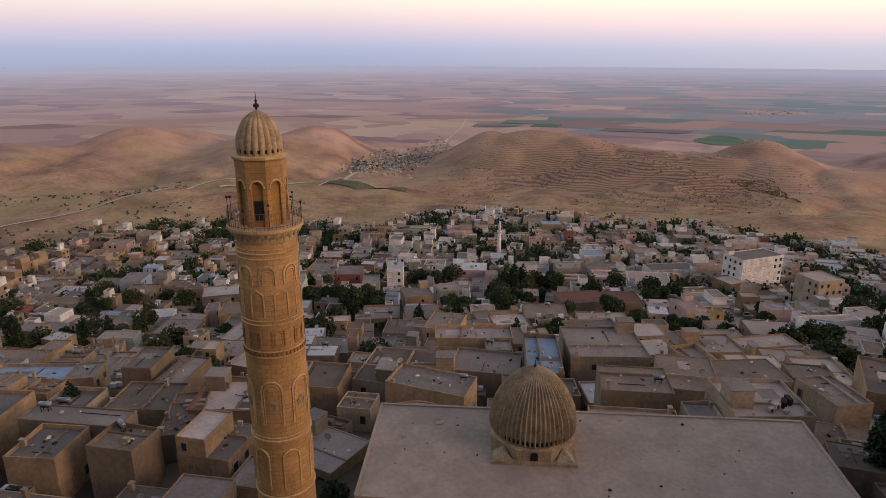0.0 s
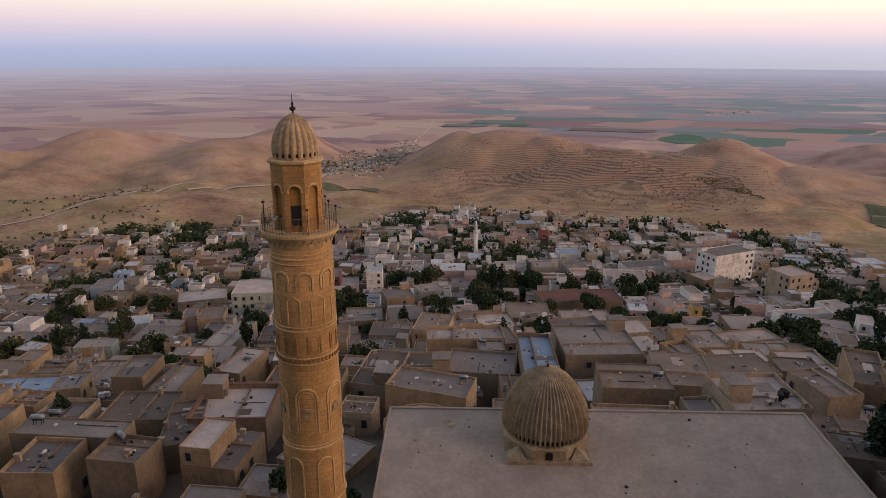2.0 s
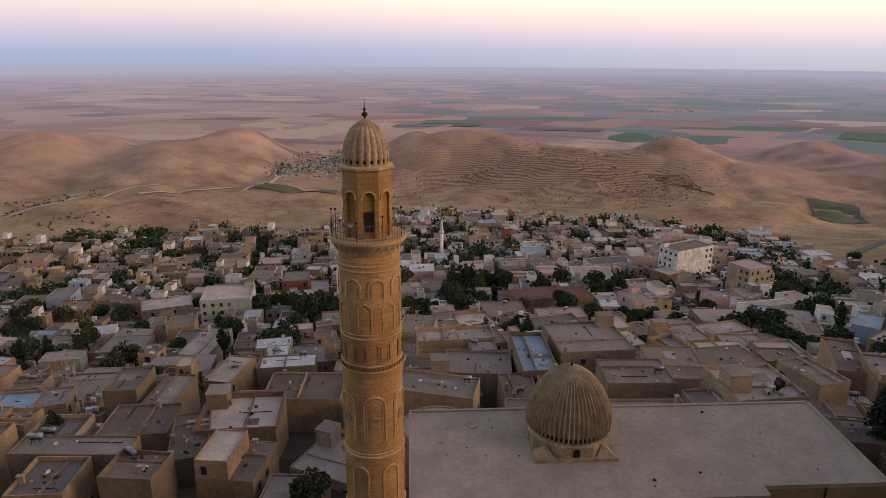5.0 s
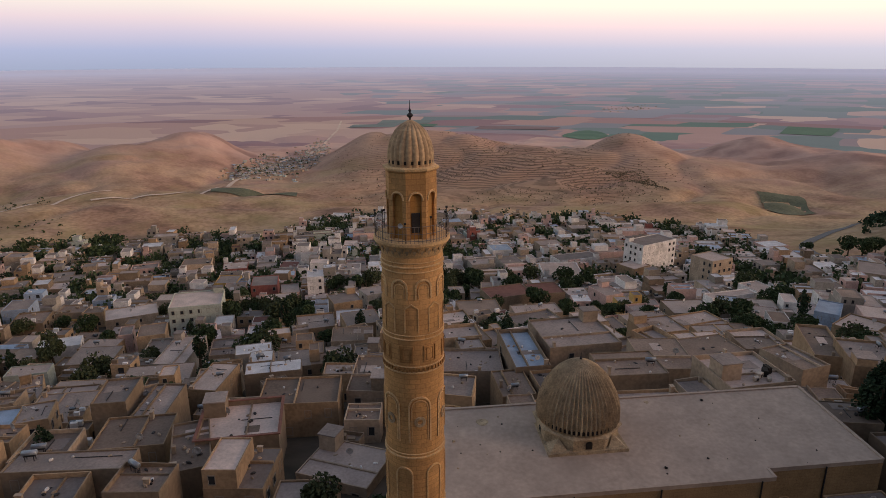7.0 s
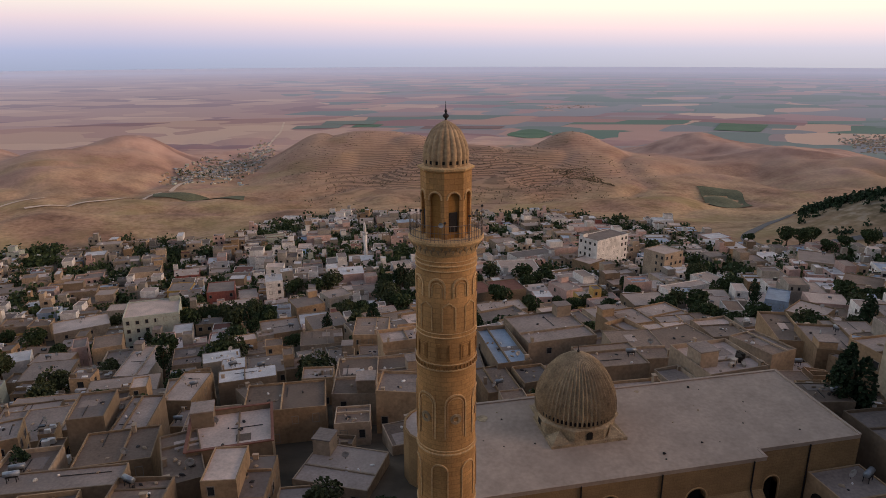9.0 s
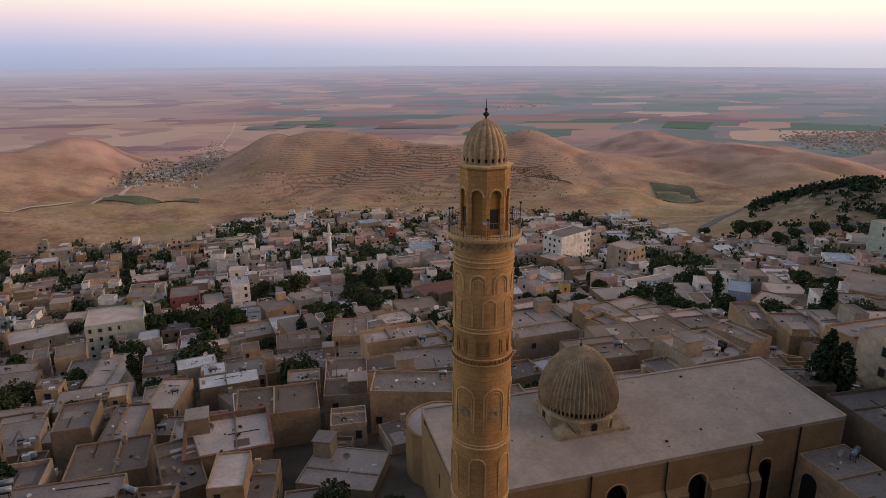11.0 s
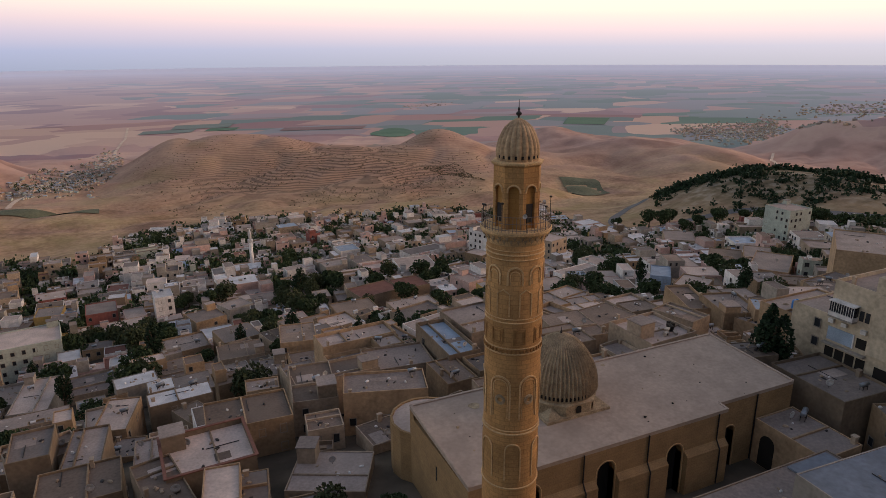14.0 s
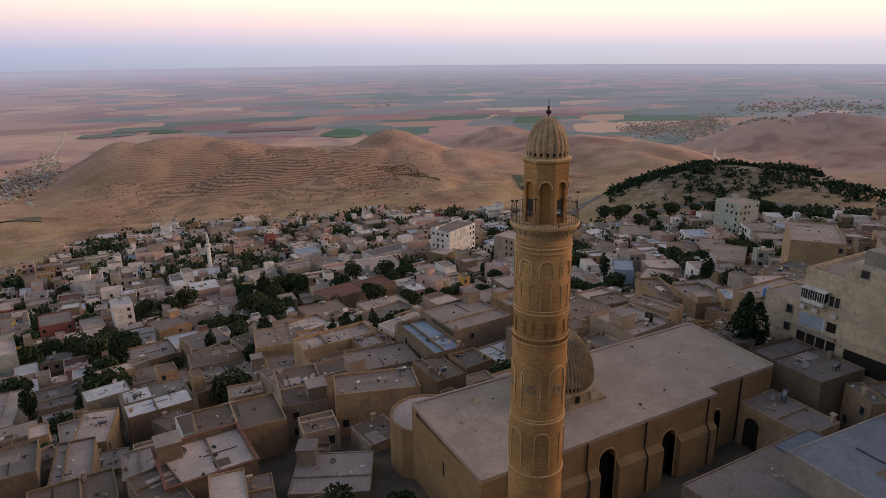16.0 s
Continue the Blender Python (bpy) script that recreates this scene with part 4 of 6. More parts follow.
# houses that stand out, each at its own place
RED_HOUSE = house(-36.2, 82.2, 10.8, 9.7, 3, -5.9, 3, 2, 4, 0.7, 1, "low stone house with a pink roof behind a red-brown parapet")
house(-29.5, 95.3, 12.4, 8.6, -2, -9.2, 0, 0, 6, 0.35, 0, "stone house with a long flat roof and pale kerb")
house(-17.8, 102.7, 7.2, 13.2, -8, -10.7, 1, 0, 7, 0.3, 1, "two-storey stone house with small square windows beside an alley")
house(-49.3, 121.3, 5.6, 11.6, -12, -19.2, 0, 2, 5, 0.3, 0, "tall narrow honey stone house with a pale roof")
house(-47.6, 111.6, 5.0, 6.0, -12, -20.6, 0, 1, 3, 0.2, 0, "low stone annexe with a pale flat roof")
house(-38.6, 127.4, 11.6, 5.2, 5, -20.9, 3, 3, 2, 0.06, 0, "brown stone shed under a white sheet roof")
house(-41.9, 132.7, 5.0, 5.2, 5, -20.9, 3, 3, 0, 0.06, 0, "small shed under a white sheet roof")
house(-47.5, 154.2, 9.0, 5.9, 9, -28.9, 2, 3, 2, 0.15, 0, "low house under a white membrane roof")
house(-21.8, 75.1, 10.1, 8.5, -26, -9.2, 1, 2, 2, 0.12, 1, "wide low house beside the mosque with a pitted flat roof")
house(-12.2, 83.0, 5.7, 5.9, 7, -10.4, 1, 0, 0, 0.12, 0, "low earth-roofed house in the alley beside the mosque")
house(-8.5, 92.0, 13.1, 6.8, -16, -7.5, 0, 1, 3, 0.45, 0, "long stone house with an ashlar front and earthen roof")
house(-13.2, 106.0, 15.1, 6.6, 2, -11.0, 1, 0, 2, 0.5, 1, "stone house with a wide terrace roof")
house(0.1, 109.8, 12.4, 9.2, -6, -12.9, 1, 2, 2, 0.5, 0, "stone house with a terrace roof and railing")
house(-3.0, 127.2, 16.2, 6.4, 4, -14.9, 0, 2, 0, 0.7, 0, "stone wing with a pink roof terrace round a court")
house(2.4, 119.9, 5.4, 7.8, 4, -14.9, 0, 2, 0, 0.6, 0, "stone side wing with a pink roof terrace")
house(-5.6, 119.4, 10.4, 7.4, 4, -16.6, 0, 1, 3, 0.9, 0, "sunken paved court between stone wings")
house(-11.2, 139.4, 7.0, 7.8, -3, -24.3, 0, 0, 2, 0.4, 0, "stone house with flat earthen roof")
house(-10.6, 150.4, 8.6, 11.0, -10, -22.6, 0, 0, 5, 0.3, 0, "large honey stone house with an earthen roof")
house(10.2, 108.8, 6.4, 16.2, 0, -10.3, 3, 4, 2, 0.9, 0, "house with a pale blue sheet roof")
house(5.7, 97.1, 5.7, 9.0, 2, -11.2, 0, 0, 0, 0.3, 0, "stone terrace house with tiled paving")
house(22.0, 115.2, 14.4, 13.6, 4, -10.5, 1, 1, 8, 0.5, 1, "large grey-roofed house with arched windows and rooftop tank")
house(22.0, 88.5, 10.2, 8.0, -2, -4.3, 3, 0, 3, 0.2, 0, "square brown stone house with an earthen flat roof")
house(33.4, 100.0, 9.1, 12.4, -7, -8.8, 1, 0, 0, 0.15, 0, "wide flat-roofed house with patched grey screed")
house(38.9, 111.7, 5.7, 10.8, 18, -11.6, 0, 2, 0, 0.9, 0, "long narrow house with a pink-grey sunken roof")
house(30.2, 80.6, 4.4, 8.0, 3, -5.4, 1, 2, 0, 0.5, 0, "low stone house with a pink terrace behind the mosque")
MACHINE_HOUSE = house(37.8, 83.0, 10.6, 10.2, 4, -3.3, 1, 2, 2, 0.75, 0, "house with a pale roof cluttered with rooftop machinery")
house(44.9, 106.4, 13.3, 8.6, 8, -11.3, 1, 0, 3, 0.2, 0, "grey roofed wide house with pale screed lines")
house(71.9, 158.0, 16.2, 10.4, 13, -29.4, 0, 2, 4, 0.4, 1, "stone house with a row of carved arches")
house(51.3, 90.0, 5.9, 8.9, 12, -5.6, 1, 0, 2, 0.4, 0, "house with dark earthen roof beside the mosque")
house(-57.3, 99.6, 9.0, 5.9, 21, -11.1, 1, 0, 2, 0.4, 0, "long stone house with a dark flat roof and parapet")
house(-73.0, 101.5, 5.1, 6.5, 12, -13.7, 0, 1, 6, 0.3, 0, "honey stone two-storey house with barred windows")
house(-96.4, 144.9, 4.8, 12.7, 23, -31.5, 0, 1, 4, 0.4, 1, "honey stone house with stepped terraces")
house(-54.6, 73.1, 14.5, 4.0, -3, -4.8, 3, 1, 2, 0.2, 0, "long low stone building with a plain grey roof")
house(-44.4, 66.7, 6.2, 5.6, -7, -3.4, 3, 0, 0, 0.6, 0, "stone house with earthen roof and tall parapet")
house(-51.3, 84.6, 9.7, 8.1, 1, -8.2, 0, 0, 2, 0.3, 0, "low house with rooftop water heaters")
house(-41.8, 77.2, 4.9, 11.3, 13, -6.2, 3, 0, 0, 0.3, 0, "grey roofed stone house")
house(-108.0, 167.0, 10.2, 5.7, 7, -37.6, 9, 2, 0, 0.25, 0, "green-trimmed pale flat roof house")
house(-116.7, 203.0, 12.5, 8.0, 16, -46.1, 4, 3, 2, 0.15, 0, "low house under a white roof")
house(-96.3, 204.0, 3.9, 7.1, 12, -43.3, 5, 1, 4, 0.3, 0, "tall pink plastered tower house with a white water tank")
house(-87.0, 200.2, 8.2, 9.9, 11, -41.8, 0, 0, 4, 0.3, 0, "tall honey stone tower house")
house(-80.3, 229.9, 17.7, 15.6, 7, -43.0, 9, 2, 24, 0.5, 1, "grey-green apartment block of four storeys", storeys=4)
house(-110.1, 247.6, 18.6, 12.3, 19, -53.8, 1, 2, 6, 0.4, 0, "long flat-roofed pale house")
house(-156.9, 260.4, 9.5, 11.6, 7, -53.8, 8, 1, 8, 0.3, 0, "blue-white painted house of three storeys")
house(-83.8, 298.2, 10.0, 11.3, -3, -59.6, 7, 1, 3, 0.3, 0, "yellow painted house of two storeys")
house(-62.4, 270.4, 10.8, 12.7, 4, -51.3, 6, 1, 9, 0.3, 0, "dark red painted house of three storeys")
house(-50.5, 258.6, 7.2, 10.5, 8, -51.0, 5, 1, 3, 0.3, 0, "pink-beige house beside the red house")
house(-40.1, 259.7, 6.8, 9.2, 5, -45.3, 4, 3, 9, 0.3, 0, "white painted tower house with blue balconies", storeys=4)
house(-27.3, 227.9, 10.6, 10.6, 18, -44.4, 0, 1, 7, 0.3, 1, "honey stone house with carved front and grey awnings")
house(-16.1, 239.4, 9.6, 8.7, 23, -46.4, 2, 2, 3, 0.3, 0, "pale house with a blank front and broad roof")
house(116.2, 283.8, 22.8, 11.4, 25, -43.3, 4, 1, 46, 0.4, 1, "white five-storey apartment block with balconies", storeys=5)
house(128.8, 250.1, 11.9, 11.5, 20, -41.6, 1, 2, 26, 0.4, 0, "beige apartment block of four storeys", storeys=4)
house(104.6, 274.3, 11.3, 10.5, 28, -52.2, 0, 2, 2, 0.3, 0, "honey stone house with pale roof clutter")
house(85.2, 300.6, 22.2, 9.8, 12, -55.5, 4, 1, 12, 0.4, 1, "long pale two-storey house with dark windows")
house(68.6, 270.8, 17.5, 17.6, -7, -51.6, 4, 2, 6, 0.4, 1, "cream house with a stepped white roof")
house(33.7, 226.4, 17.3, 11.9, 12, -44.1, 3, 5, 0, 0.3, 0, "dark red tiled market roof")
house(49.0, 228.4, 12.3, 11.8, 4, -44.4, 3, 5, 0, 0.3, 0, "dark red tiled market roof")
house(18.6, 200.9, 14.1, 13.5, 1, -39.7, 0, 0, 4, 0.3, 0, "large honey house with wide earthen roof")
house(36.4, 295.9, 11.3, 8.9, 6, -54.9, 2, 2, 6, 0.3, 1, "pale plastered house with two tiers")
house(53.8, 333.3, 11.1, 11.5, 4, -59.6, 4, 4, 5, 0.3, 0, "white house with a pale blue roof")
house(50.7, 296.9, 10.2, 11.4, 8, -54.9, 2, 1, 6, 0.3, 1, "grey house with balconies")
house(84.0, 344.6, 13.6, 9.4, 7, -61.1, 1, 2, 3, 0.3, 0, "cream house with rounded corner")
house(70.5, 220.7, 7.6, 11.4, 15, -43.2, 5, 2, 4, 0.4, 1, "tall pink stone house with two-tier terrace")
house(109.9, 203.2, 19.1, 5.0, 10, -40.1, 4, 2, 0, 0.3, 0, "long white-roofed yard building")
house(126.6, 212.3, 8.7, 11.1, 12, -41.6, 4, 2, 0, 0.3, 0, "white roofed long house on a terrace")
house(209.2, 328.1, 14.5, 10.8, 6, -61.7, 5, 3, 0, 0.3, 0, "red and white flat-roofed shed by the road")
house(139.1, 112.0, 13.6, 23.5, -53, -8.6, 0, 1, 4, 0.4, 0, "honey stone house with a large flat roof on the western rise")
house(152.6, 149.9, 12.0, 22.3, -56, -27.4, 0, 1, 6, 0.4, 0, "honey stone mansion with tall arched windows")
house(64.6, 100.9, 14.0, 5.4, 68, -8.4, 0, 0, 2, 0.6, 0, "honey stone house with a plain long wall")
house(67.2, 92.3, 12.0, 8.0, 68, -7.3, 0, 1, 2, 0.5, 1, "honey stone house with a rooftop hut")
house(120.3, 167.9, 6.6, 11.6, -42, -31.7, 8, 4, 3, 0.3, 0, "pale blue house under a grey awning")
house(242.6, 214.0, 14.5, 14.3, -92, -31.0, 9, 2, 36, 0.5, 1, "pale green-white apartment block of six storeys", storeys=6)
house(197.7, 238.1, 14.5, 18.3, -39, -46.1, 1, 2, 4, 0.4, 0, "beige square house with pink roof by the trees")
house(68.9, 84.5, 6.6, 6.2, -39, -5.3, 0, 4, 2, 0.2, 0, "stone house with a pale blue roof below tall concrete")
house(-57.9, 96.8, 5.3, 8.1, 1, -8.1, 3, 1, 0, 0.4, 0, "low stone house with a dark flat roof and heaters")
house(-51.4, 95.7, 5.0, 10.5, -5, -9.7, 3, 1, 0, 0.35, 0, "low stone house with a sunken dark terrace")
house(-69.9, 169.4, 8.4, 17.9, -6, -35.1, 2, 2, 3, 0.3, 1, "pale stone house with a ruined upper wall")
house(-36.0, 117.6, 9.3, 5.1, -64, -20.6, 3, 0, 1, 0.15, 0, "brown stone house with earthen terrace")
house(-24.3, 116.5, 6.0, 4.7, -6, -16.6, 0, 2, 1, 0.4, 0, "honey stone house with a flat cracked roof")
house(-22.9, 164.9, 11.2, 9.4, -1, -31.0, 1, 0, 3, 0.2, 1, "stone house with a grey flat roof beside an alley")
house(-19.2, 135.7, 5.9, 8.4, -6, -23.1, 1, 1, 1, 0.2, 1, "earth-roofed stone house with a small hut")
house(68.6, 141.3, 10.5, 8.6, -3, -24.9, 0, 1, 4, 0.3, 0, "honey stone house with arcaded front")
house(48.5, 133.0, 10.6, 9.0, 7, -18.4, 0, 2, 3, 0.3, 1, "flat-roofed stone house with rubble on its roof")
house(107.1, 140.1, 9.1, 11.3, -59, -24.5, 0, 2, 3, 0.3, 0, "honey stone house with small barred windows")
house(66.2, 85.0, 5.2, 6.3, -79, -7.7, 0, 1, 2, 0.3, 0, "low honey stone house with a domed roof corner")
house(116.2, 104.0, 7.3, 15.1, -85, -13.7, 0, 1, 3, 0.3, 0, "honey stone house on the western rise")
house(163.7, 179.4, 12.2, 13.8, -48, -34.5, 0, 0, 3, 0.3, 0, "honey stone house among the western trees")
house(172.1, 171.5, 9.8, 16.0, -48, -32.6, 0, 1, 3, 0.3, 0, "low honey stone house with two bays")


# buildings round the mosque's yard
wing = house(34.2, 50.2, 7.0, 10.0, 0, -4.2, 0, 1, 0, 0.15, 0, "low stone wing of the mosque yard with an arched door")
house(46.0, 56.0, 9.6, 12.0, -4, -1.7, 3, 1, 0, 0.4, 0, "stone house with a cracked grey roof beside the mosque")
house(21.0, 41.4, 23.0, 10.0, 0, -4.0, 1, 1, 0, 0.12, 0, "low yard building with a smooth grey roof")
shed = house(33.0, 35.5, 26.0, 11.0, -3, -0.6, 2, 4, 0, 0.1, 0, "yard building under a dark blue-grey sheet roof")
for o in shed.children:
    if o.name.startswith("roof"):
        o.data.materials[0] = M_SHEET
M_REDCAP = material("red_brown_paint", (0.21, 0.095, 0.07), grain=0.25, fine=2)
# red-brown cap along the parapet of the pink-roofed house
for x0, y0, x1, y1 in ((-5.6, -5.05, 5.6, -4.65), (-5.6, 4.65, 5.6, 5.05), (-5.6, -4.65, -5.2, 4.65), (5.2, -4.65, 5.6, 4.65)):
    b = Build()
    top = RED_HOUSE["top"]
    b.box(x0, y0, top, x1, y1, top + 0.16)
    b.done("parapet_cap", M_REDCAP, RED_HOUSE, "red-brown parapet cap")


hut_part = Build()
hut_part.box(-5.0, -2.2, MACHINE_HOUSE["top"] - 0.75, -1.8, 1.0, MACHINE_HOUSE["top"] + 1.9)
hut_part.box(-5.15, -2.35, MACHINE_HOUSE["top"] + 1.9, -1.65, 1.15, MACHINE_HOUSE["top"] + 2.05, 1)
hut_part.done("stair_hut", [WALLS[1], ROOFS[1]], MACHINE_HOUSE)
for dx, dy, sx, sy, sz, k in ((1.2, -2.2, 1.1, 0.8, 0.9, 1), (2.6, -1.6, 1.5, 0.7, 1.0, 0), (3.6, -0.8, 1.4, 0.6, 1.0, 0), (0.2, -3.0, 0.8, 0.6, 0.7, 1), (2.2, -3.2, 1.2, 0.6, 0.5, 1)):
    b = Build()
    b.box(-sx / 2, -sy / 2, 0.15, sx / 2, sy / 2, sz)
    for lx in (-0.4, 0.4):
        b.box(lx * sx - 0.05, -sy * 0.4, 0, lx * sx + 0.05, sy * 0.4, 0.15)
    b.tube((0, -sy / 2 - 0.03, sz * 0.55), (0, -sy / 2, sz * 0.55), sz * 0.3, 12, 1)
    o = b.done("cooling_unit", [M_DARK if k == 0 else WALLS[2], M_IRON])
    o.matrix_basis = MACHINE_HOUSE.matrix_basis @ pose(dx, dy, MACHINE_HOUSE["top"] - 0.742, 0, 0, 25 * dx)
    tagged(o, "boxy rooftop cooling unit on a pale roof", "cooling unit", "cooling units on the pale roof")


def concrete_building():
    """The tall stained block above the mosque: a glazed loggia, a blind and a shop floor look over the yard."""
    root = house(60.3, 48.9, 18.0, 24.6, 0, 10.2, 10, 1, 0, 0.5, 0, "tall stained beige concrete building with glazed balconies")
    z0 = root.matrix_basis.translation.z

    def block(nm, y0, y1, za, zb, out, mat, label="", back=0.06):
        b = Build()
        b.box(-9.0 - out, y0 - 48.9, za - z0, -9.0 + back, y1 - 48.9, zb - z0)
        return b.done(nm, mat, root, label)

    block("upper_wall", 36.6, 55.2, 10.2, 12.5, 0.0, WALLS[10], "stained blank upper wall", 9.0)
    block("stair_head", 50.0, 54.0, 12.5, 14.6, -2.0, WALLS[2], "plain concrete stair head", 6.0)
    block("blank_bay", 46.0, 54.9, 1.0, 10.2, 0.35, WALLS[10], "blank stained bay of bare concrete")
    block("balcony_slab", 57.0, 60.7, 4.9, 5.15, 1.2, WALLS[2])
    block("balcony_parapet", 57.0, 60.7, 5.15, 5.75, 1.15, WALLS[4], "pale balcony parapet")
    for k in range(5):
        y = 57.0 + 0.74 * k
        pane = block("pane", y + 0.06, y + 0.69, 5.8, 7.3, 1.05, M_GLASS)
        for c in (0, 0.34):
            bar = Build()
            bar.box(-10.09, y + 0.04 + c - 48.9, 5.76 - z0, -10.03, y + 0.1 + c - 48.9, 7.35 - z0)
            bar.done("glazing_bar", WALLS[4], pane)
    block("balcony_roof", 56.9, 60.8, 7.35, 7.5, 1.3, WALLS[4])
    for y in (55.35, 56.2):
        block("side_window", y, y + 0.6, 5.4, 6.9, 0.04, M_GLASS)
    for y in (55.3, 58.2, 60.2):
        block("air_conditioner", y, y + 0.8, 3.7, 4.3, 0.4, WALLS[4], "white wall-mounted air conditioner")
    block("blind", 57.1, 61.0, 0.95, 3.0, 0.05, ROOFS[4], "pale blue-grey blind in a wide window")
    block("blind_frame", 56.95, 57.08, 0.9, 3.1, 0.12, WALLS[4])
    # openings are flat panels, their inner shade painted near-black
    block("window_opening", 55.2, 56.6, 1.3, 2.8, 0.03, M_DARK)
    block("shop_slab", 54.9, 61.3, 0.3, 0.55, 0.7, WALLS[2])
    for k in range(4):
        block("shop_opening", 54.9 + 1.6 * k, 56.2 + 1.6 * k, -2.9, -0.2, 0.03, M_DARK)
    block("shop_opening", 47.0, 53.5, -3.2, -0.4, 0.03, M_DARK)
    for y, z in ((52.5, 11.0), (44.0, 7.4), (44.0, 3.6), (40.5, 7.4), (40.5, 3.6), (39.0, 11.0)):
        o = new("window", WINDOW)
        o.parent = root
        o.matrix_basis = Matrix.Translation((-9.03, y - 48.9, z - z0)) @ pose(0, 0, 0, 0, 0, -90) @ Matrix.Diagonal((1.2, 1, 0.9, 1))


WALLS.append(material("wall_stained_concrete", (0.49, 0.395, 0.285), fine=1.5, grain=0.35, scale=0.3, stain=(0.42, 0.33, 0.23)))
concrete_building()
house(59.5, 64.4, 16.0, 6.0, 0, 4.6, 10, 1, 9, 0.3, 0, "grey concrete annexe with small windows and roof tanks", storeys=2)
house(60.0, 71.0, 14.0, 6.6, 0, 1.9, 0, 1, 6, 0.3, 0, "honey stone house below the concrete annexe", storeys=2)
FOOT += [(-9, 76, 6)]
# flat near-black panels paint the shade of two arched recesses
for y, w, h, z in ((2.8, 2.2, 4.6, 0.5), (-2.4, 1.0, 1.4, 2.6)):
    b = Build()
    pts = arch_outline(w, h, 10)
    n = len(pts)
    b.add([(-3.53, y + p, z + s) for p, s in pts] + [(-3.4, y + p, z + s) for p, s in pts], [tuple(range(n))] + [(i, n + i, n + i + 1, i + 1) for i in range(n - 1)])
    b.done("arched_door" if h > 2 else "opening", M_DARK, wing, "near-black panel painting the shade of an arched doorway")
b = Build()
b.box(25.0, 41.6, -4.08, 31.6, 45.9, -3.9)
tagged(b.done("roof_panel", M_SHEET), "dark flat sheet lying on the yard building roof", "roof sheet")
b = Build()
b.lathe([(0.7, 0), (0.78, 0.2), (0.78, 1.5), (0.7, 1.65), (0.25, 1.75), (0.25, 1.9)], 18)
o = b.done("water_tank", material("blue_plastic", (0.03, 0.16, 0.42), rough=0.5, grain=0.15), smooth=True)
o.matrix_basis = pose(55.3, 69.4, 1.62)
tagged(o, "bright blue plastic water tank on a concrete roof", "water tank")


# ---- the rest of the old town ----
KEY_TOPS = [(m.translation.x, m.translation.y, m.translation.z + h, 1.6 if h < 9 else 0.55 * h, ix) for m, ix, _, h in DECKS]


def roof_level(x, y):
    """Usual roof height hereabouts, from the houses already standing."""
    s = t = 0.0
    for a, b, z, _, _ in KEY_TOPS:
        k = 1.0 / ((x - a) ** 2 + (y - b) ** 2 + 30.0) ** 1.5
        s, t = s + k * (z - float(np.interp(b, TOWN_Y, TOWN_Z))), t + k
    return float(np.interp(y, TOWN_Y, TOWN_Z)) + s / t


FAR = Build()
FAR_MATS = WALLS[:10] + ROOFS + [M_GLASS]


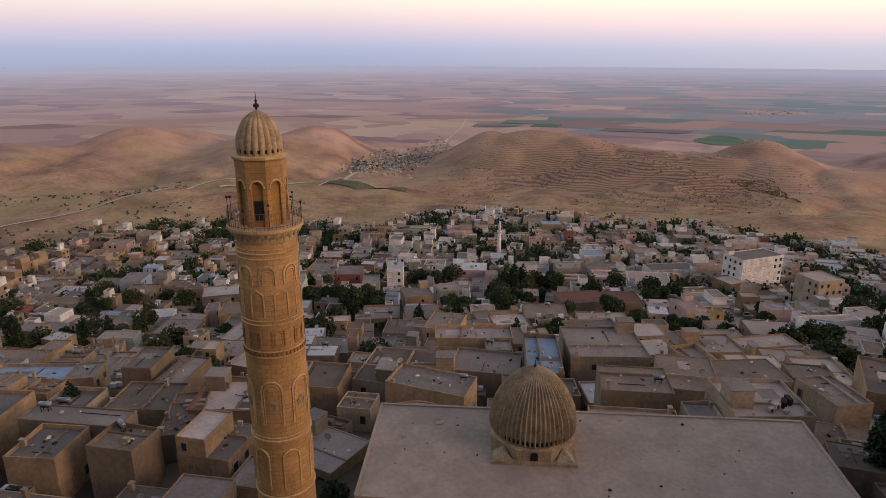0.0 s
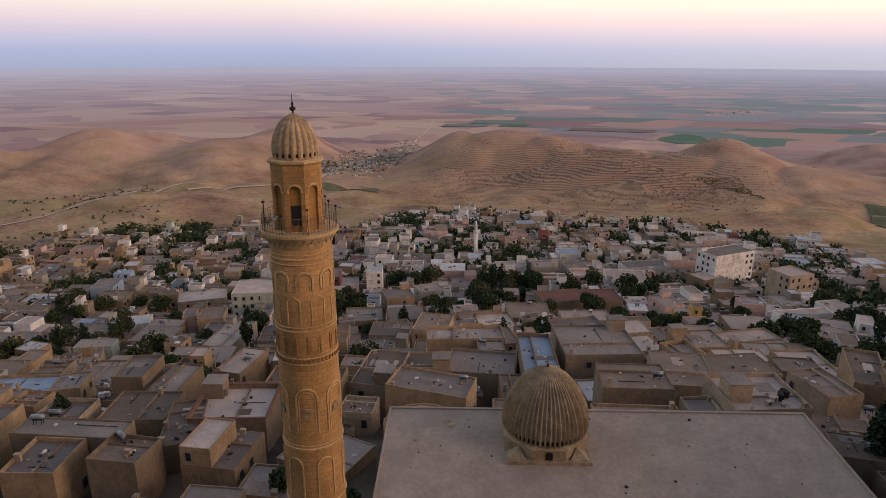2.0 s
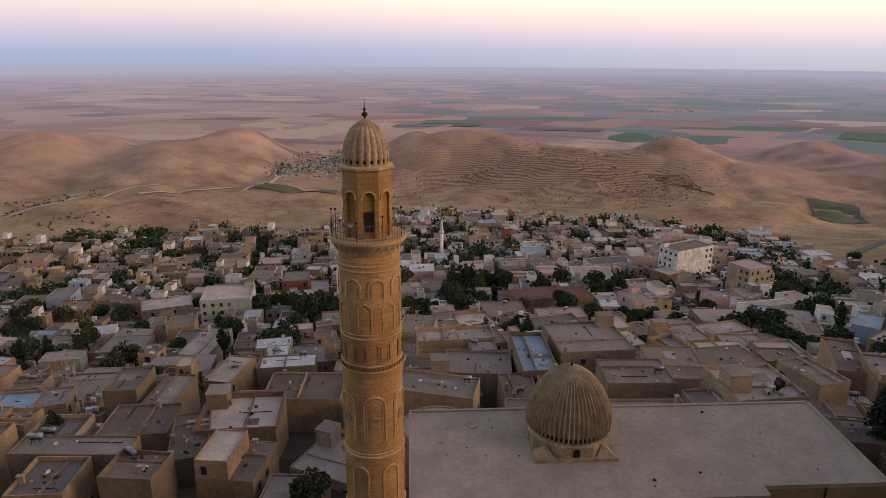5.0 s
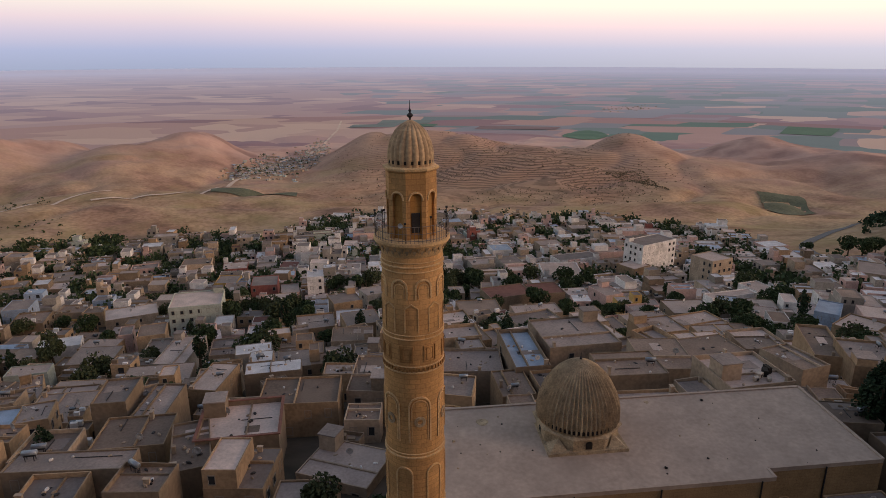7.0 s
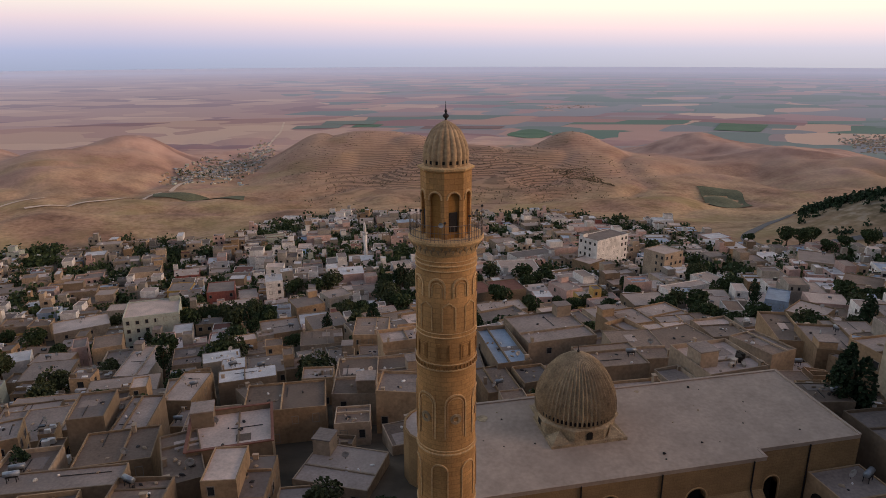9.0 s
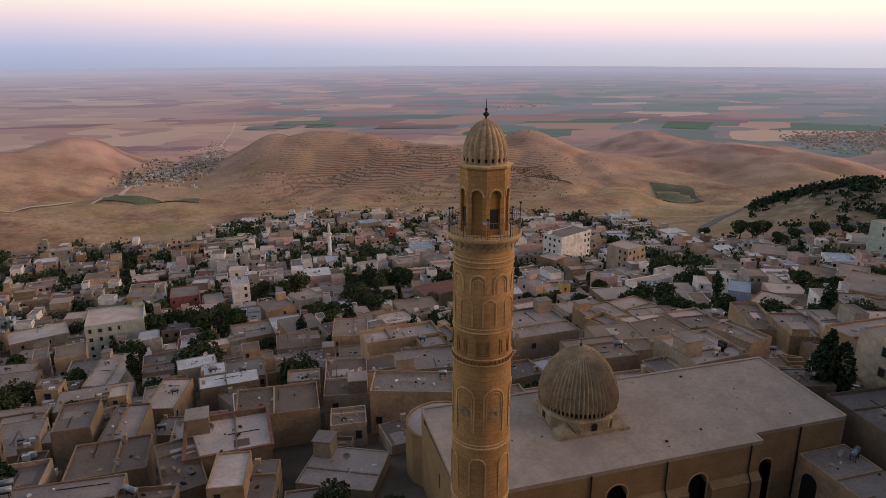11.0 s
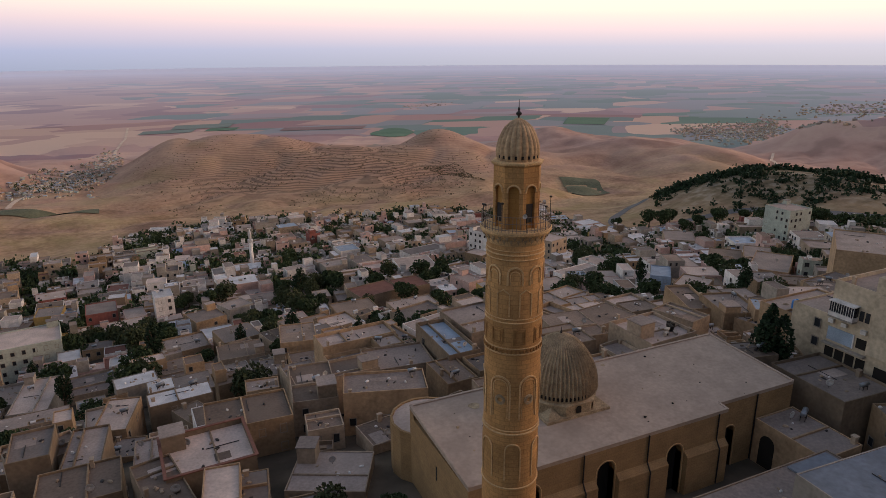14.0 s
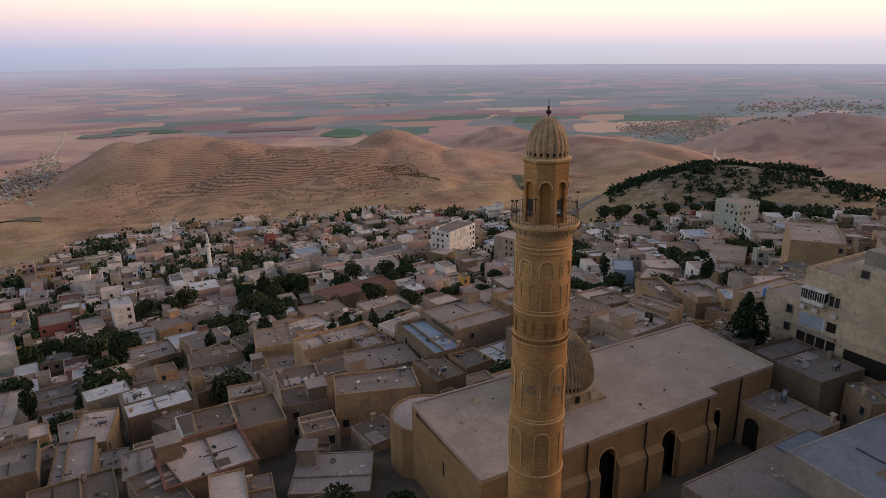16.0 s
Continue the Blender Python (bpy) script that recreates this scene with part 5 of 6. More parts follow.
def far_house(x, y, w, d, rot, ztop, wall, roof, parapet, hut):
    """A distant house, with parapet, roof, window openings and stair hut, added to the joined town."""
    ca, sa = math.cos(radians(rot)), math.sin(radians(rot))
    low = min(land(x + ca * a * w / 2 - sa * b * d / 2, y + sa * a * w / 2 + ca * b * d / 2) for a in (-1, 1) for b in (-1, 1)) - 0.4
    h = max(3.0, ztop - low)
    m = pose(x, y, ztop - h, 0, 0, rot)
    wx, dy = w / 2, d / 2
    ix, iy = wx - 0.13, dy - 0.13
    v = []
    sag = [(worn.uniform(-0.3, 0.3), worn.uniform(-0.3, 0.3), worn.uniform(-0.25, 0.1)) for _ in range(4)]
    for px, py, z in ((wx, dy, 0), (wx, dy, h), (ix, iy, h), (ix, iy, h - parapet)):
        v += [m @ Vector((cx * px + g[0], cy * py + g[1], z + (g[2] if z > 0 else 0))) for (cx, cy), g in zip(((-1, -1), (1, -1), (1, 1), (-1, 1)), sag)]
    FAR.add(v, rect_faces(), wall)
    FAR.add(v[12:], [(0, 1, 2, 3)], 10 + roof)
    if hut:
        add_upper(FAR, upper_block(w - 0.01, d - 0.01, h), h - parapet, 0.18, rng.choice((wall, wall, wall, 2, 4)), 10 + rng.choice((0, 1, 1, 2, 2, 3)), m)
    for k in range(rng.choice((1, 2, 3, 4, 5))):
        s = rng.uniform(0.3, 0.8)
        cx, cy = rng.uniform(-0.8, 0.8) * ix, rng.uniform(-0.8, 0.8) * iy
        FAR.box(cx - s, cy - s * 0.6, h - parapet, cx + s, cy + s * 0.6, h - parapet + s * rng.uniform(0.5, 1.6), rng.choice((1, 2, 3, 4, 4, 13, 16)), m)
    if rng.random() < 0.35:
        # a low yard wall that runs along one side of the roof
        y0 = rng.uniform(-0.6, 0.6) * iy
        FAR.box(-ix, y0 - 0.1, h - parapet, ix, y0 + 0.1, h - parapet + rng.uniform(0.5, 1.1), wall, m)
    toward = math.atan2(AY - y, AX - x)
    faces = [q for q in ((0, -1, 0, dy, w), (1, 0, 90, wx, d), (-1, 0, -90, wx, d), (0, 1, 180, dy, w))
             if math.cos(math.atan2(sa * q[0] + ca * q[1], ca * q[0] - sa * q[1]) - toward) > 0.15]
    for fx, fy, ang, half, span in faces:
        f = m @ pose(0, 0, 0, 0, 0, ang)
        nn = max(1, int(span / 2.7))
        for st in range(max(1, int((h - 0.6) / 3.0))):
            z = h - parapet - 2.2 - 3.0 * st
            if z < 0.3:
                continue
            for i in range(nn):
                if rng.random() < 0.3:
                    continue
                s, ww, wh = -span / 2 + span * (i + 0.5) / nn, rng.uniform(0.45, 0.7), rng.uniform(1.1, 1.5)
                FAR.box(s - ww, -half - 0.05, z, s + ww, -half + 0.1, z + wh, 16, f)
                if rng.random() < 0.12:
                    FAR.box(s - ww - 0.5, -half - 1.0, z - 0.9, s + ww + 0.5, -half + 0.05, z - 0.15, rng.choice((wall, 4, 2)), f)
    claim(x, y, w, d, rot)


spots = []
for j in range(-92, 110):
    for i in range(-16, 96):
        spots.append((-20 + j * 5.6 + (i % 2) * 2.8 + rng.uniform(-1.6, 1.6), 14 + i * 5.2 + rng.uniform(-1.5, 1.5)))
spots = [(x, y, math.hypot(x - AX, y - AY), math.degrees(math.atan2(x - AX, y - AY))) for x, y in spots]
spots = [q for q in spots if -56 < q[3] < 74 and 56 < q[2] < edge_of_town(q[3]) + 8 and not (q[1] < 40 and not q[0] < -45 or q[1] - AY < 20 and q[2] < 70)]
spots.sort(key=lambda q: q[2])
TREES, GROVE = [], []
FOOT += [(33, 206, 8), (46, 207, 8)]          # open yards below the market
for x, y, r, az in spots:
    green = noise.noise((x * 0.035, y * 0.028, 30)) + 0.4 * noise.noise((x * 0.1, y * 0.1, 11))
    if r > 85 and rng.random() < (0.42 if green > 0.16 else 0.05) * (1 if r > 160 else 0.25) and clear(x, y, 3, 3, 0, 0.4):
        (TREES if len(TREES) < 285 else GROVE).append((x, y, rng.uniform(0.75, 1.45)))
        FOOT.append((x, y, 1.7))


def street_turn(x, y, az):
    """The way the houses hereabouts are turned."""
    rot = 22 * noise.noise((x * 0.009, y * 0.009, 0)) + 8 * noise.noise((x * 0.03, y * 0.03, 5))
    return rot - (1.1 * (az - 25) if az > 25 else 0)


def raise_house(x, y, r, az, w, d, rot, small):
    global count
    far = r > 190
    tall = rng.choice((2.6, 2.9, 3.2, 3.6, 4.2, 5.4, 7.0)) if far else rng.choice((3.4, 4.2, 5.0, 6.0, 6.8, 7.4))
    if far:
        wall = rng.choices(range(10), (13, 21, 18, 9, 27, 17, 3, 1.4, 2.4, 1.2))[0]
        roof = rng.choices(range(6), (15, 23, 36, 17, 5, 4))[0]
        if x < -90:
            # the eastern quarter is poorer and browner
            wall, roof = rng.choices(range(10), (22, 26, 20, 16, 8, 7, 2, 1, 2, 1))[0], rng.choices(range(6), (32, 34, 20, 6, 4, 4))[0]
    else:
        wall = rng.choices(range(10), (42, 36, 10, 12, 0 if small else 2, 0, 0, 0, 0, 0))[0]
        # the western quarter has more screeded roofs
        roof = 0 if small else rng.choices(range(6), (24, 32, 38, 3, 2, 0) if x > -5 else (42, 36, 18, 2, 2, 0))[0]
    par, up = rng.choice((0.1, 0.16, 0.3, 0.6)), 1 if rng.random() < (0.36 if far else 0.28) and not small else 0
    if r < 200:
        top = max(land(x, y) + 2.6, roof_level(x, y) - rng.choice((0.0, 0.5, 1.0, 1.7, 2.4) if r < 140 else (0.0, 0.9, 1.9, 2.8, 3.8)) - (1.5 if small else 0))
    else:
        top = land(x, y) + (2.4 if small else tall)
    # keep the fronts of the well-known houses in sight
    for a, b, z, drop, half in KEY_TOPS:
        back = math.hypot(a - AX, b - AY) - r
        if 0 < back < 45 and abs((a - AX) * (y - AY) - (b - AY) * (x - AX)) / r < half + w * 0.45:
            lim = z - drop + (AZ - z) / (r + back) * back
            if top + 2.6 > lim:
                top, up = max(land(x, y) + 2.2, min(top, lim)), 0
    if count < 298 and r < 235:
        house(x, y, w, d, rot, top, wall, roof, rng.choice((4, 5, 6)), par, 0, upper=up)
        count += 1
    else:
        far_house(x, y, w, d, rot, top, wall, roof, par, up)


count = sum(1 for o in scene.objects if o.parent is None and o.name.startswith("house"))
# large plots first, then smaller ones in what is left, then sheds and yard walls
for w0, w1, d0, d1, gap, keep, small in ((8.5, 15.5, 7.5, 12.5, 0.5, 0.6, False), (6, 9.5, 5.5, 8.5, 0.45, 0.85, False), (4.2, 6.5, 4, 6, 0.35, 0.8, False), (2.6, 4.2, 2.4, 3.8, 0.25, 0.5, True)):
    for x, y, r, az in spots:
        if rng.random() > keep * (0.72 if x < -90 and r > 200 else 1) or r > edge_of_town(az) + rng.uniform(-18, 8):
            continue
        w, d, rot = rng.uniform(w0, w1), rng.uniform(d0, d1), street_turn(x, y, az) + rng.uniform(-3, 3)
        if clear(x, y, w, d, rot, gap * (rng.uniform(0.1, 0.6) if r < 140 else rng.uniform(0.4, 2.2))):
            raise_house(x, y, r, az, w, d, rot, small)
tagged(FAR.done("distant_houses", FAR_MATS), "crowded flat-roofed pale and honey houses down the slope", "houses", kind="stuff")


# ---- trees and scrub ----
def crown_mesh(seed, n, rx, rz, mat, zc, slim=False):
    """Many small leaf clumps, each a bent pair of leaf-like faces, in an uneven crown."""
    q = random.Random(seed)
    v, f = [], []
    lobes = [(q.uniform(-0.5, 0.5) * rx, q.uniform(-0.5, 0.5) * rx, q.uniform(-0.5, 0.5) * rz, q.uniform(0.45, 0.75)) for _ in range(7)]
    for _ in range(n):
        lx, ly, lz, ls = q.choice(lobes)
        d = Vector((q.gauss(0, 1), q.gauss(0, 1), q.gauss(0, 1))).normalized() * q.uniform(0.55, 1.0) ** 0.5
        c = Vector((lx + d.x * rx * ls, ly + d.y * rx * ls, zc + lz + d.z * rz * ls))
        if slim:
            k = (c.z - zc) / rz
            c.x *= max(0.15, 1 - 0.55 * abs(k) ** 1.5)
            c.y *= max(0.15, 1 - 0.55 * abs(k) ** 1.5)
        s = q.uniform(0.16, 0.34) * (rx / 2.0) ** 0.4
        a = Vector((q.gauss(0, 1), q.gauss(0, 1), q.gauss(0, 1))).normalized()
        b = a.orthogonal().normalized()
        e = a.cross(b)
        o = len(v)
        v += [c - b * s, c + e * s * 0.8 + a * s * 0.3, c + b * s * 1.2, c - e * s * 0.8 + a * s * 0.3]
        f += [(o, o + 1, o + 2, o + 3)]
    return v, f


def tree_kind(seed, h, rx, rz, leaf, slim=False, leaves=850):
    q = random.Random(seed + 50)
    zc = h - rz * 0.85
    t = Build()
    prev, pr = Vector((0, 0, -0.6)), 0.05 * h
    for k in range(1, 5):
        p = Vector((q.uniform(-0.15, 0.15), q.uniform(-0.15, 0.15), (h * 0.72) * k / 4))
        nr = 0.05 * h * (1 - 0.8 * k / 4)
        d = (p - prev)
        t.tube(prev, p, pr * 0.8, 7)
        prev, pr = p, nr
    for k in range(7):
        a = q.uniform(0, 6.28)
        z = h * q.uniform(0.35, 0.65)
        t.tube((0, 0, z), (rx * 0.7 * math.cos(a), rx * 0.7 * math.sin(a), z + rz * q.uniform(0.2, 0.7)), 0.012 * h, 5)
    tr = t.done("trunk", M_BARK)
    v, f = crown_mesh(seed, leaves, rx, rz, leaf, zc, slim)
    cr = mesh_ob("crown", v, f, leaf)
    pair = (tr.data, cr.data)
    bpy.data.objects.remove(tr)
    bpy.data.objects.remove(cr)
    return pair


TREE_KINDS = [(tree_kind(1, 5.2, 2.5, 2.0, M_LEAF[0]), "round dark green leafy tree among the houses"),
              (tree_kind(2, 6.2, 2.7, 2.4, M_LEAF[1]), "spreading olive-green tree among the houses"),
              (tree_kind(3, 4.2, 2.3, 1.7, M_LEAF[0]), "low dark green garden tree among the houses"),
              (tree_kind(4, 8.5, 1.5, 4.0, M_LEAF[2], True), "tall slim dark cypress among the houses")]


def tree(x, y, s, kind, z=None, label="", name="tree", group="trees of the town"):
    (tr, cr), lab = TREE_KINDS[kind]
    root = anchor(name, pose(x, y, land(x, y) if z is None else z, 0, 0, (x * 37 + y * 11) % 360) @ Matrix.Scale(s, 4), label or lab, "tree", group)
    for nm, me in (("trunk", tr), ("crown", cr)):
        o = new(nm, me)
        o.parent = root
    return root


for x, y, s in TREES:
    tree(x, y, s * (1.2 if y > 150 else 1.0), rng.choices((0, 1, 2, 3), (5, 4, 4, 1))[0])
TREE_KINDS.append((tree_kind(7, 16.0, 2.9, 7.6, M_LEAF[2], True, 3600), "tall dense dark green tree beside the mosque wall"))
tree(45.2, 65.2, 1.0, 4, -10.0)
for az, r, size in ((40.5, 386, 1.9), (41.4, 378, 2.2), (42.2, 388, 1.7), (44.5, 374, 1.6), (46.0, 380, 2.0), (48.0, 384, 1.5), (49.5, 374, 1.9), (52.0, 362, 1.7), (53.5, 368, 2.1), (55.0, 358, 1.8), (50.6, 352, 2.0), (52.2, 346, 1.7), (37.6, 384, 1.4), (43.4, 366, 1.5)):
    tree(AX + r * math.sin(radians(az)), AY + r * math.cos(radians(az)), size, 0, None, "large dark green tree beside the road")
tree(-24.5, 66.0, 0.9, 1)
tree(-63.0, 84.0, 1.0, 3)
tree(-66.0, 128.0, 1.5, 0)
tree(-58.0, 116.0, 1.3, 0)
tree(-72.0, 112.0, 1.2, 2)
tree(-17.5, 64.0, 0.8, 2, -10.2)



def blob_field(name, spots, mat, label, leaves=9, leaf=1.0):
    """Many low clumps of leaves joined into one sheet of scrub."""
    v, f = [], []
    q = random.Random(9)
    for x, y, s in spots:
        z = land(x, y)
        for _ in range(leaves):
            c = Vector((x + q.gauss(0, 0.42) * s, y + q.gauss(0, 0.42) * s, z + abs(q.gauss(0.35, 0.3)) * s))
            a = Vector((q.gauss(0, 1), q.gauss(0, 1), q.gauss(0, 0.7))).normalized()
            b = a.orthogonal().normalized()
            e = a.cross(b)
            k = s * leaf * q.uniform(0.3, 0.55)
            o = len(v)
            v += [c - b * k, c + e * k, c + b * k, c - e * k]
            f.append((o, o + 1, o + 2, o + 3))
    ob = mesh_ob(name, v, f, mat)
    return tagged(ob, label, "scrub", kind="stuff")


def polar(az, r):
    return AX + r * math.sin(radians(az)), AY + r * math.cos(radians(az))


q = random.Random(21)
sp = []
while len(sp) < 3000:
    az, r = q.uniform(-3, 31), q.uniform(560, 850)
    x, y = polar(az, r)
    if noise.noise((x * 0.012, y * 0.012, 4)) + 0.35 * q.random() > 0.02 and math.exp(-(((az - 13) / 13) ** 4) - ((r - 700) / 120) ** 2) > q.random():
        sp.append((x, y, q.uniform(0.3, 0.85)))
blob_field("hill_scrub", sp, M_SCRUB, "dry olive scrub dotted over the terraced hill")
sp = []
while len(sp) < 260:
    az, r = q.uniform(-46, -24), q.uniform(440, 640)
    x, y = polar(az, r)
    if noise.noise((x * 0.015, y * 0.015, 8)) > -0.1:
        sp.append((x, y, q.uniform(1.2, 2.2)))
blob_field("slope_bushes", [(x, y, s * 0.7) for x, y, s in sp], M_LEAF[1], "dark bushes dotted over the golden slope")
sp = []
while len(sp) < 2300:
    az, r = q.uniform(41, 68), q.uniform(405, 540)
    x, y = polar(az, r)
    dens = (0.9 if r > 468 else 0.2) * min(1, (az - 39.5) / 5)
    if noise.noise((x * 0.024, y * 0.024, 12)) + 0.3 * q.random() > (0.0 if r > 470 else 0.12) and q.random() < dens:
        sp.append((x, y, q.uniform(1.6, 4.8) if r > 470 else q.uniform(0.8, 4.0)))
blob_field("mound_pines", sp, M_LEAF[2], "dark pines and bushes covering the rocky mound", 20, 0.6)

blob_field("distant_trees", [(x + q.uniform(-1, 1), y + q.uniform(-1, 1), 4.4 * s) for x, y, s in GROVE for _ in (0, 1)], M_LEAF[0], "dark green trees scattered among the distant houses", 48, 0.36)


# ---- roads ----
def ribbon(name, pts, width, mat, label, lift=0.25, step=6.0):
    """A road laid over the ground along a line of bends."""
    line = []
    for a, b in zip(pts, pts[1:]):
        n = max(1, int(math.dist(a, b) / step))
        line += [(lerp(a[0], b[0], i / n), lerp(a[1], b[1], i / n)) for i in range(n)]
    line.append(pts[-1])
    for _ in range(6):
        line = [line[0]] + [((p[0] + 2 * c[0] + n[0]) / 4, (p[1] + 2 * c[1] + n[1]) / 4) for p, c, n in zip(line, line[1:], line[2:])] + [line[-1]]
    v, f = [], []
    for i, (x, y) in enumerate(line):
        p, n = line[max(0, i - 1)], line[min(len(line) - 1, i + 1)]
        d = Vector((n[0] - p[0], n[1] - p[1])).normalized()
        for s in (-1, -0.5, 0, 0.5, 1):
            px, py = x - d.y * s * width / 2, y + d.x * s * width / 2
            v.append((px, py, land(px, py) + lift))
    for i in range(len(line) - 1):
        for s in range(4):
            f.append((i * 5 + s, i * 5 + s + 1, i * 5 + s + 6, i * 5 + s + 5))
    return tagged(mesh_ob(name, v, f, mat, smooth=True), label, "road", kind="structure")


M_TRACK = material("pale_dirt_track", (0.64, 0.49, 0.38), grain=0.2, scale=0.05, fine=0.5)
ribbon("road", [polar(52, 402), polar(48, 408), polar(43, 392), polar(39, 374), polar(37.4, 400), polar(37.6, 430), polar(39, 470), polar(40.6, 505)], 6.5, M_ROAD, "grey asphalt road round the foot of the mound")
ribbon("road", [polar(52, 402), polar(60, 390), polar(70, 380)], 6.5, M_ROAD, "grey asphalt road round the foot of the mound")
ribbon("road", [polar(-46, 500), polar(-38, 517), polar(-34.5, 526), polar(-30.6, 546), polar(-26.4, 578), polar(-24.2, 606), polar(-20.5, 640)], 3.2, M_TRACK, "pale dirt track over the golden slope", 0.4)
ribbon("road", [polar(-22, 596), polar(-16.3, 609), polar(-12.5, 668), polar(-10.2, 755), polar(-7.4, 880), polar(-4.6, 1030), polar(-3.4, 1150), polar(-2.8, 1340), polar(-2.2, 1480), polar(-1.8, 1760)], 4.5, M_TRACK, "pale dirt track winding down the valley", 0.6)
ribbon("road", [polar(54, 640), polar(51.5, 760), polar(50.6, 900), polar(50.8, 1040)], 3.5, M_TRACK, "pale road running out over the plain", 0.8)


# ---- the large fields that stand out ----
M_CROP = material("green_crop", (0.10, 0.18, 0.12), grain=0.15, scale=0.02, fine=0.2, bump=0)
M_CROP_DULL = material("dull_crop", (0.19, 0.225, 0.205), grain=0.15, scale=0.02, fine=0.2, bump=0)
M_PLOUGH = material("dark_ploughed_soil", (0.24, 0.155, 0.155), grain=0.15, scale=0.02, fine=0.2, bump=0)


def field(az0, az1, r0, r1, mat, label, round_off=0.0):
    """A crop field laid on the land."""
    v, f = [], []
    n, k = 14, 8
    for j in range(k + 1):
        for i in range(n + 1):
            u, w = i / n * 2 - 1, j / k * 2 - 1
            s = 1 - round_off * 0.5 * w * w
            az = (az0 + az1) / 2 + (az1 - az0) / 2 * u * s + 0.25 * w
            r = (r0 + r1) / 2 + (r1 - r0) / 2 * w * (1 - round_off * 0.5 * u * u)
            x, y = polar(az, r)
            v.append((x, y, land(x, y) + 0.9))
    for j in range(k):
        for i in range(n):
            a = j * (n + 1) + i
            f.append((a, a + 1, a + n + 2, a + n + 1))
    tagged(mesh_ob("field", v, f, mat), label, "field", kind="structure")


field(17.4, 21.2, 1270, 1500, M_CROP, "bright green irrigated crop field on the plain", 0.8)
field(-1.0, 3.0, 1560, 1640, M_CROP_DULL, "long dull green crop field on the plain")
field(1.5, 6.0, 1650, 1760, M_CROP_DULL, "long dull green crop field on the plain")
field(4.0, 6.4, 1570, 1640, M_CROP, "bright green irrigated crop field on the plain")
field(34.5, 38.0, 1600, 1800, M_CROP, "bright green irrigated crop field on the plain")
field(10.0, 17.0, 1500, 1580, M_PLOUGH, "dark ploughed field on the plain")


def patch(corners, mat, label, lift=0.7, n=24):
    """A four-cornered field; corners as azimuth and distance, in order round it."""
    c = [Vector(polar(*p)) for p in corners]
    v, f = [], []
    for j in range(n + 1):
        for i in range(n + 1):
            a, b = c[0].lerp(c[1], i / n), c[3].lerp(c[2], i / n)
            p = a.lerp(b, j / n)
            w = 2.5 * noise.noise((p.x * 0.03, p.y * 0.03, 40))
            v.append((p.x + w, p.y - w, land(p.x + w, p.y - w) + lift))
    for j in range(n):
        for i in range(n):
            a = j * (n + 1) + i
            f.append((a, a + 1, a + n + 2, a + n + 1))
    tagged(mesh_ob("field", v, f, mat, smooth=True), label, "field", kind="structure")


M_ORCHARD = material("dark_orchard_grass", (0.125, 0.125, 0.075), grain=0.4, scale=0.06, fine=0.5, bump=0)
patch([(33.3, 689), (34.6, 604), (37.8, 628), (36.4, 695)], M_ORCHARD, "dark green orchard plot below the hills")
patch([(-13.0, 648), (-5.8, 600), (-5.8, 618), (-13.0, 668)], M_ORCHARD, "dark green strip of gardens below the village")
q = random.Random(88)
sp = []
for _ in range(380):
    a, b = sorted((q.random(), q.random()))
    az, r = 21.0 * a + 26.8 * (b - a) + 24.4 * (1 - b), 706 * a + 632 * (b - a) + 724 * (1 - b)
    sp.append((*polar(az, r), q.uniform(0.5, 1.1)))
blob_field("scrub_patch", sp, M_SCRUB, "dark olive triangle of scrub on the hillside")


# ---- villages out on the land ----
def village(name, n, ends, spread, size, label, seed):
    """Small block houses strewn along a line given as azimuth and distance."""
    q = random.Random(seed)
    b = Build()
    for _ in range(n):
        t = q.random() ** 0.85 * (len(ends) - 1)
        k = min(int(t), len(ends) - 2)
        az, r, sa, sr = (lerp(ends[k][c], ends[k + 1][c], t - k) for c in range(4))
        x, y = polar(q.gauss(az, sa * spread), q.gauss(r, sr * spread))
        w, dd, h = size * q.uniform(0.5, 1.4), size * q.uniform(0.5, 1.3), size * q.uniform(0.35, 0.8)
        m = pose(x, y, land(x, y) - 0.5, 0, 0, q.uniform(0, 90))
        b.box(-w / 2, -dd / 2, 0, w / 2, dd / 2, h, q.choice((0, 0, 1, 1, 2)), m)
        b.add([m @ Vector(p) for p in ((-w / 2, -dd / 2, h + 0.02), (w / 2, -dd / 2, h + 0.02), (w / 2, dd / 2, h + 0.02), (-w / 2, dd / 2, h + 0.02))], [(0, 1, 2, 3)], q.choice((3, 3, 4, 4, 5)))
        if q.random() < 0.3:
            b.box(-w * 0.2, -dd * 0.2, h, w * 0.25, dd * 0.25, h * 1.5, 0, m)
    return tagged(b.done(name, [WALLS[2], WALLS[1], WALLS[9], ROOFS[1], ROOFS[4], ROOFS[2]]), label, "village", kind="stuff")


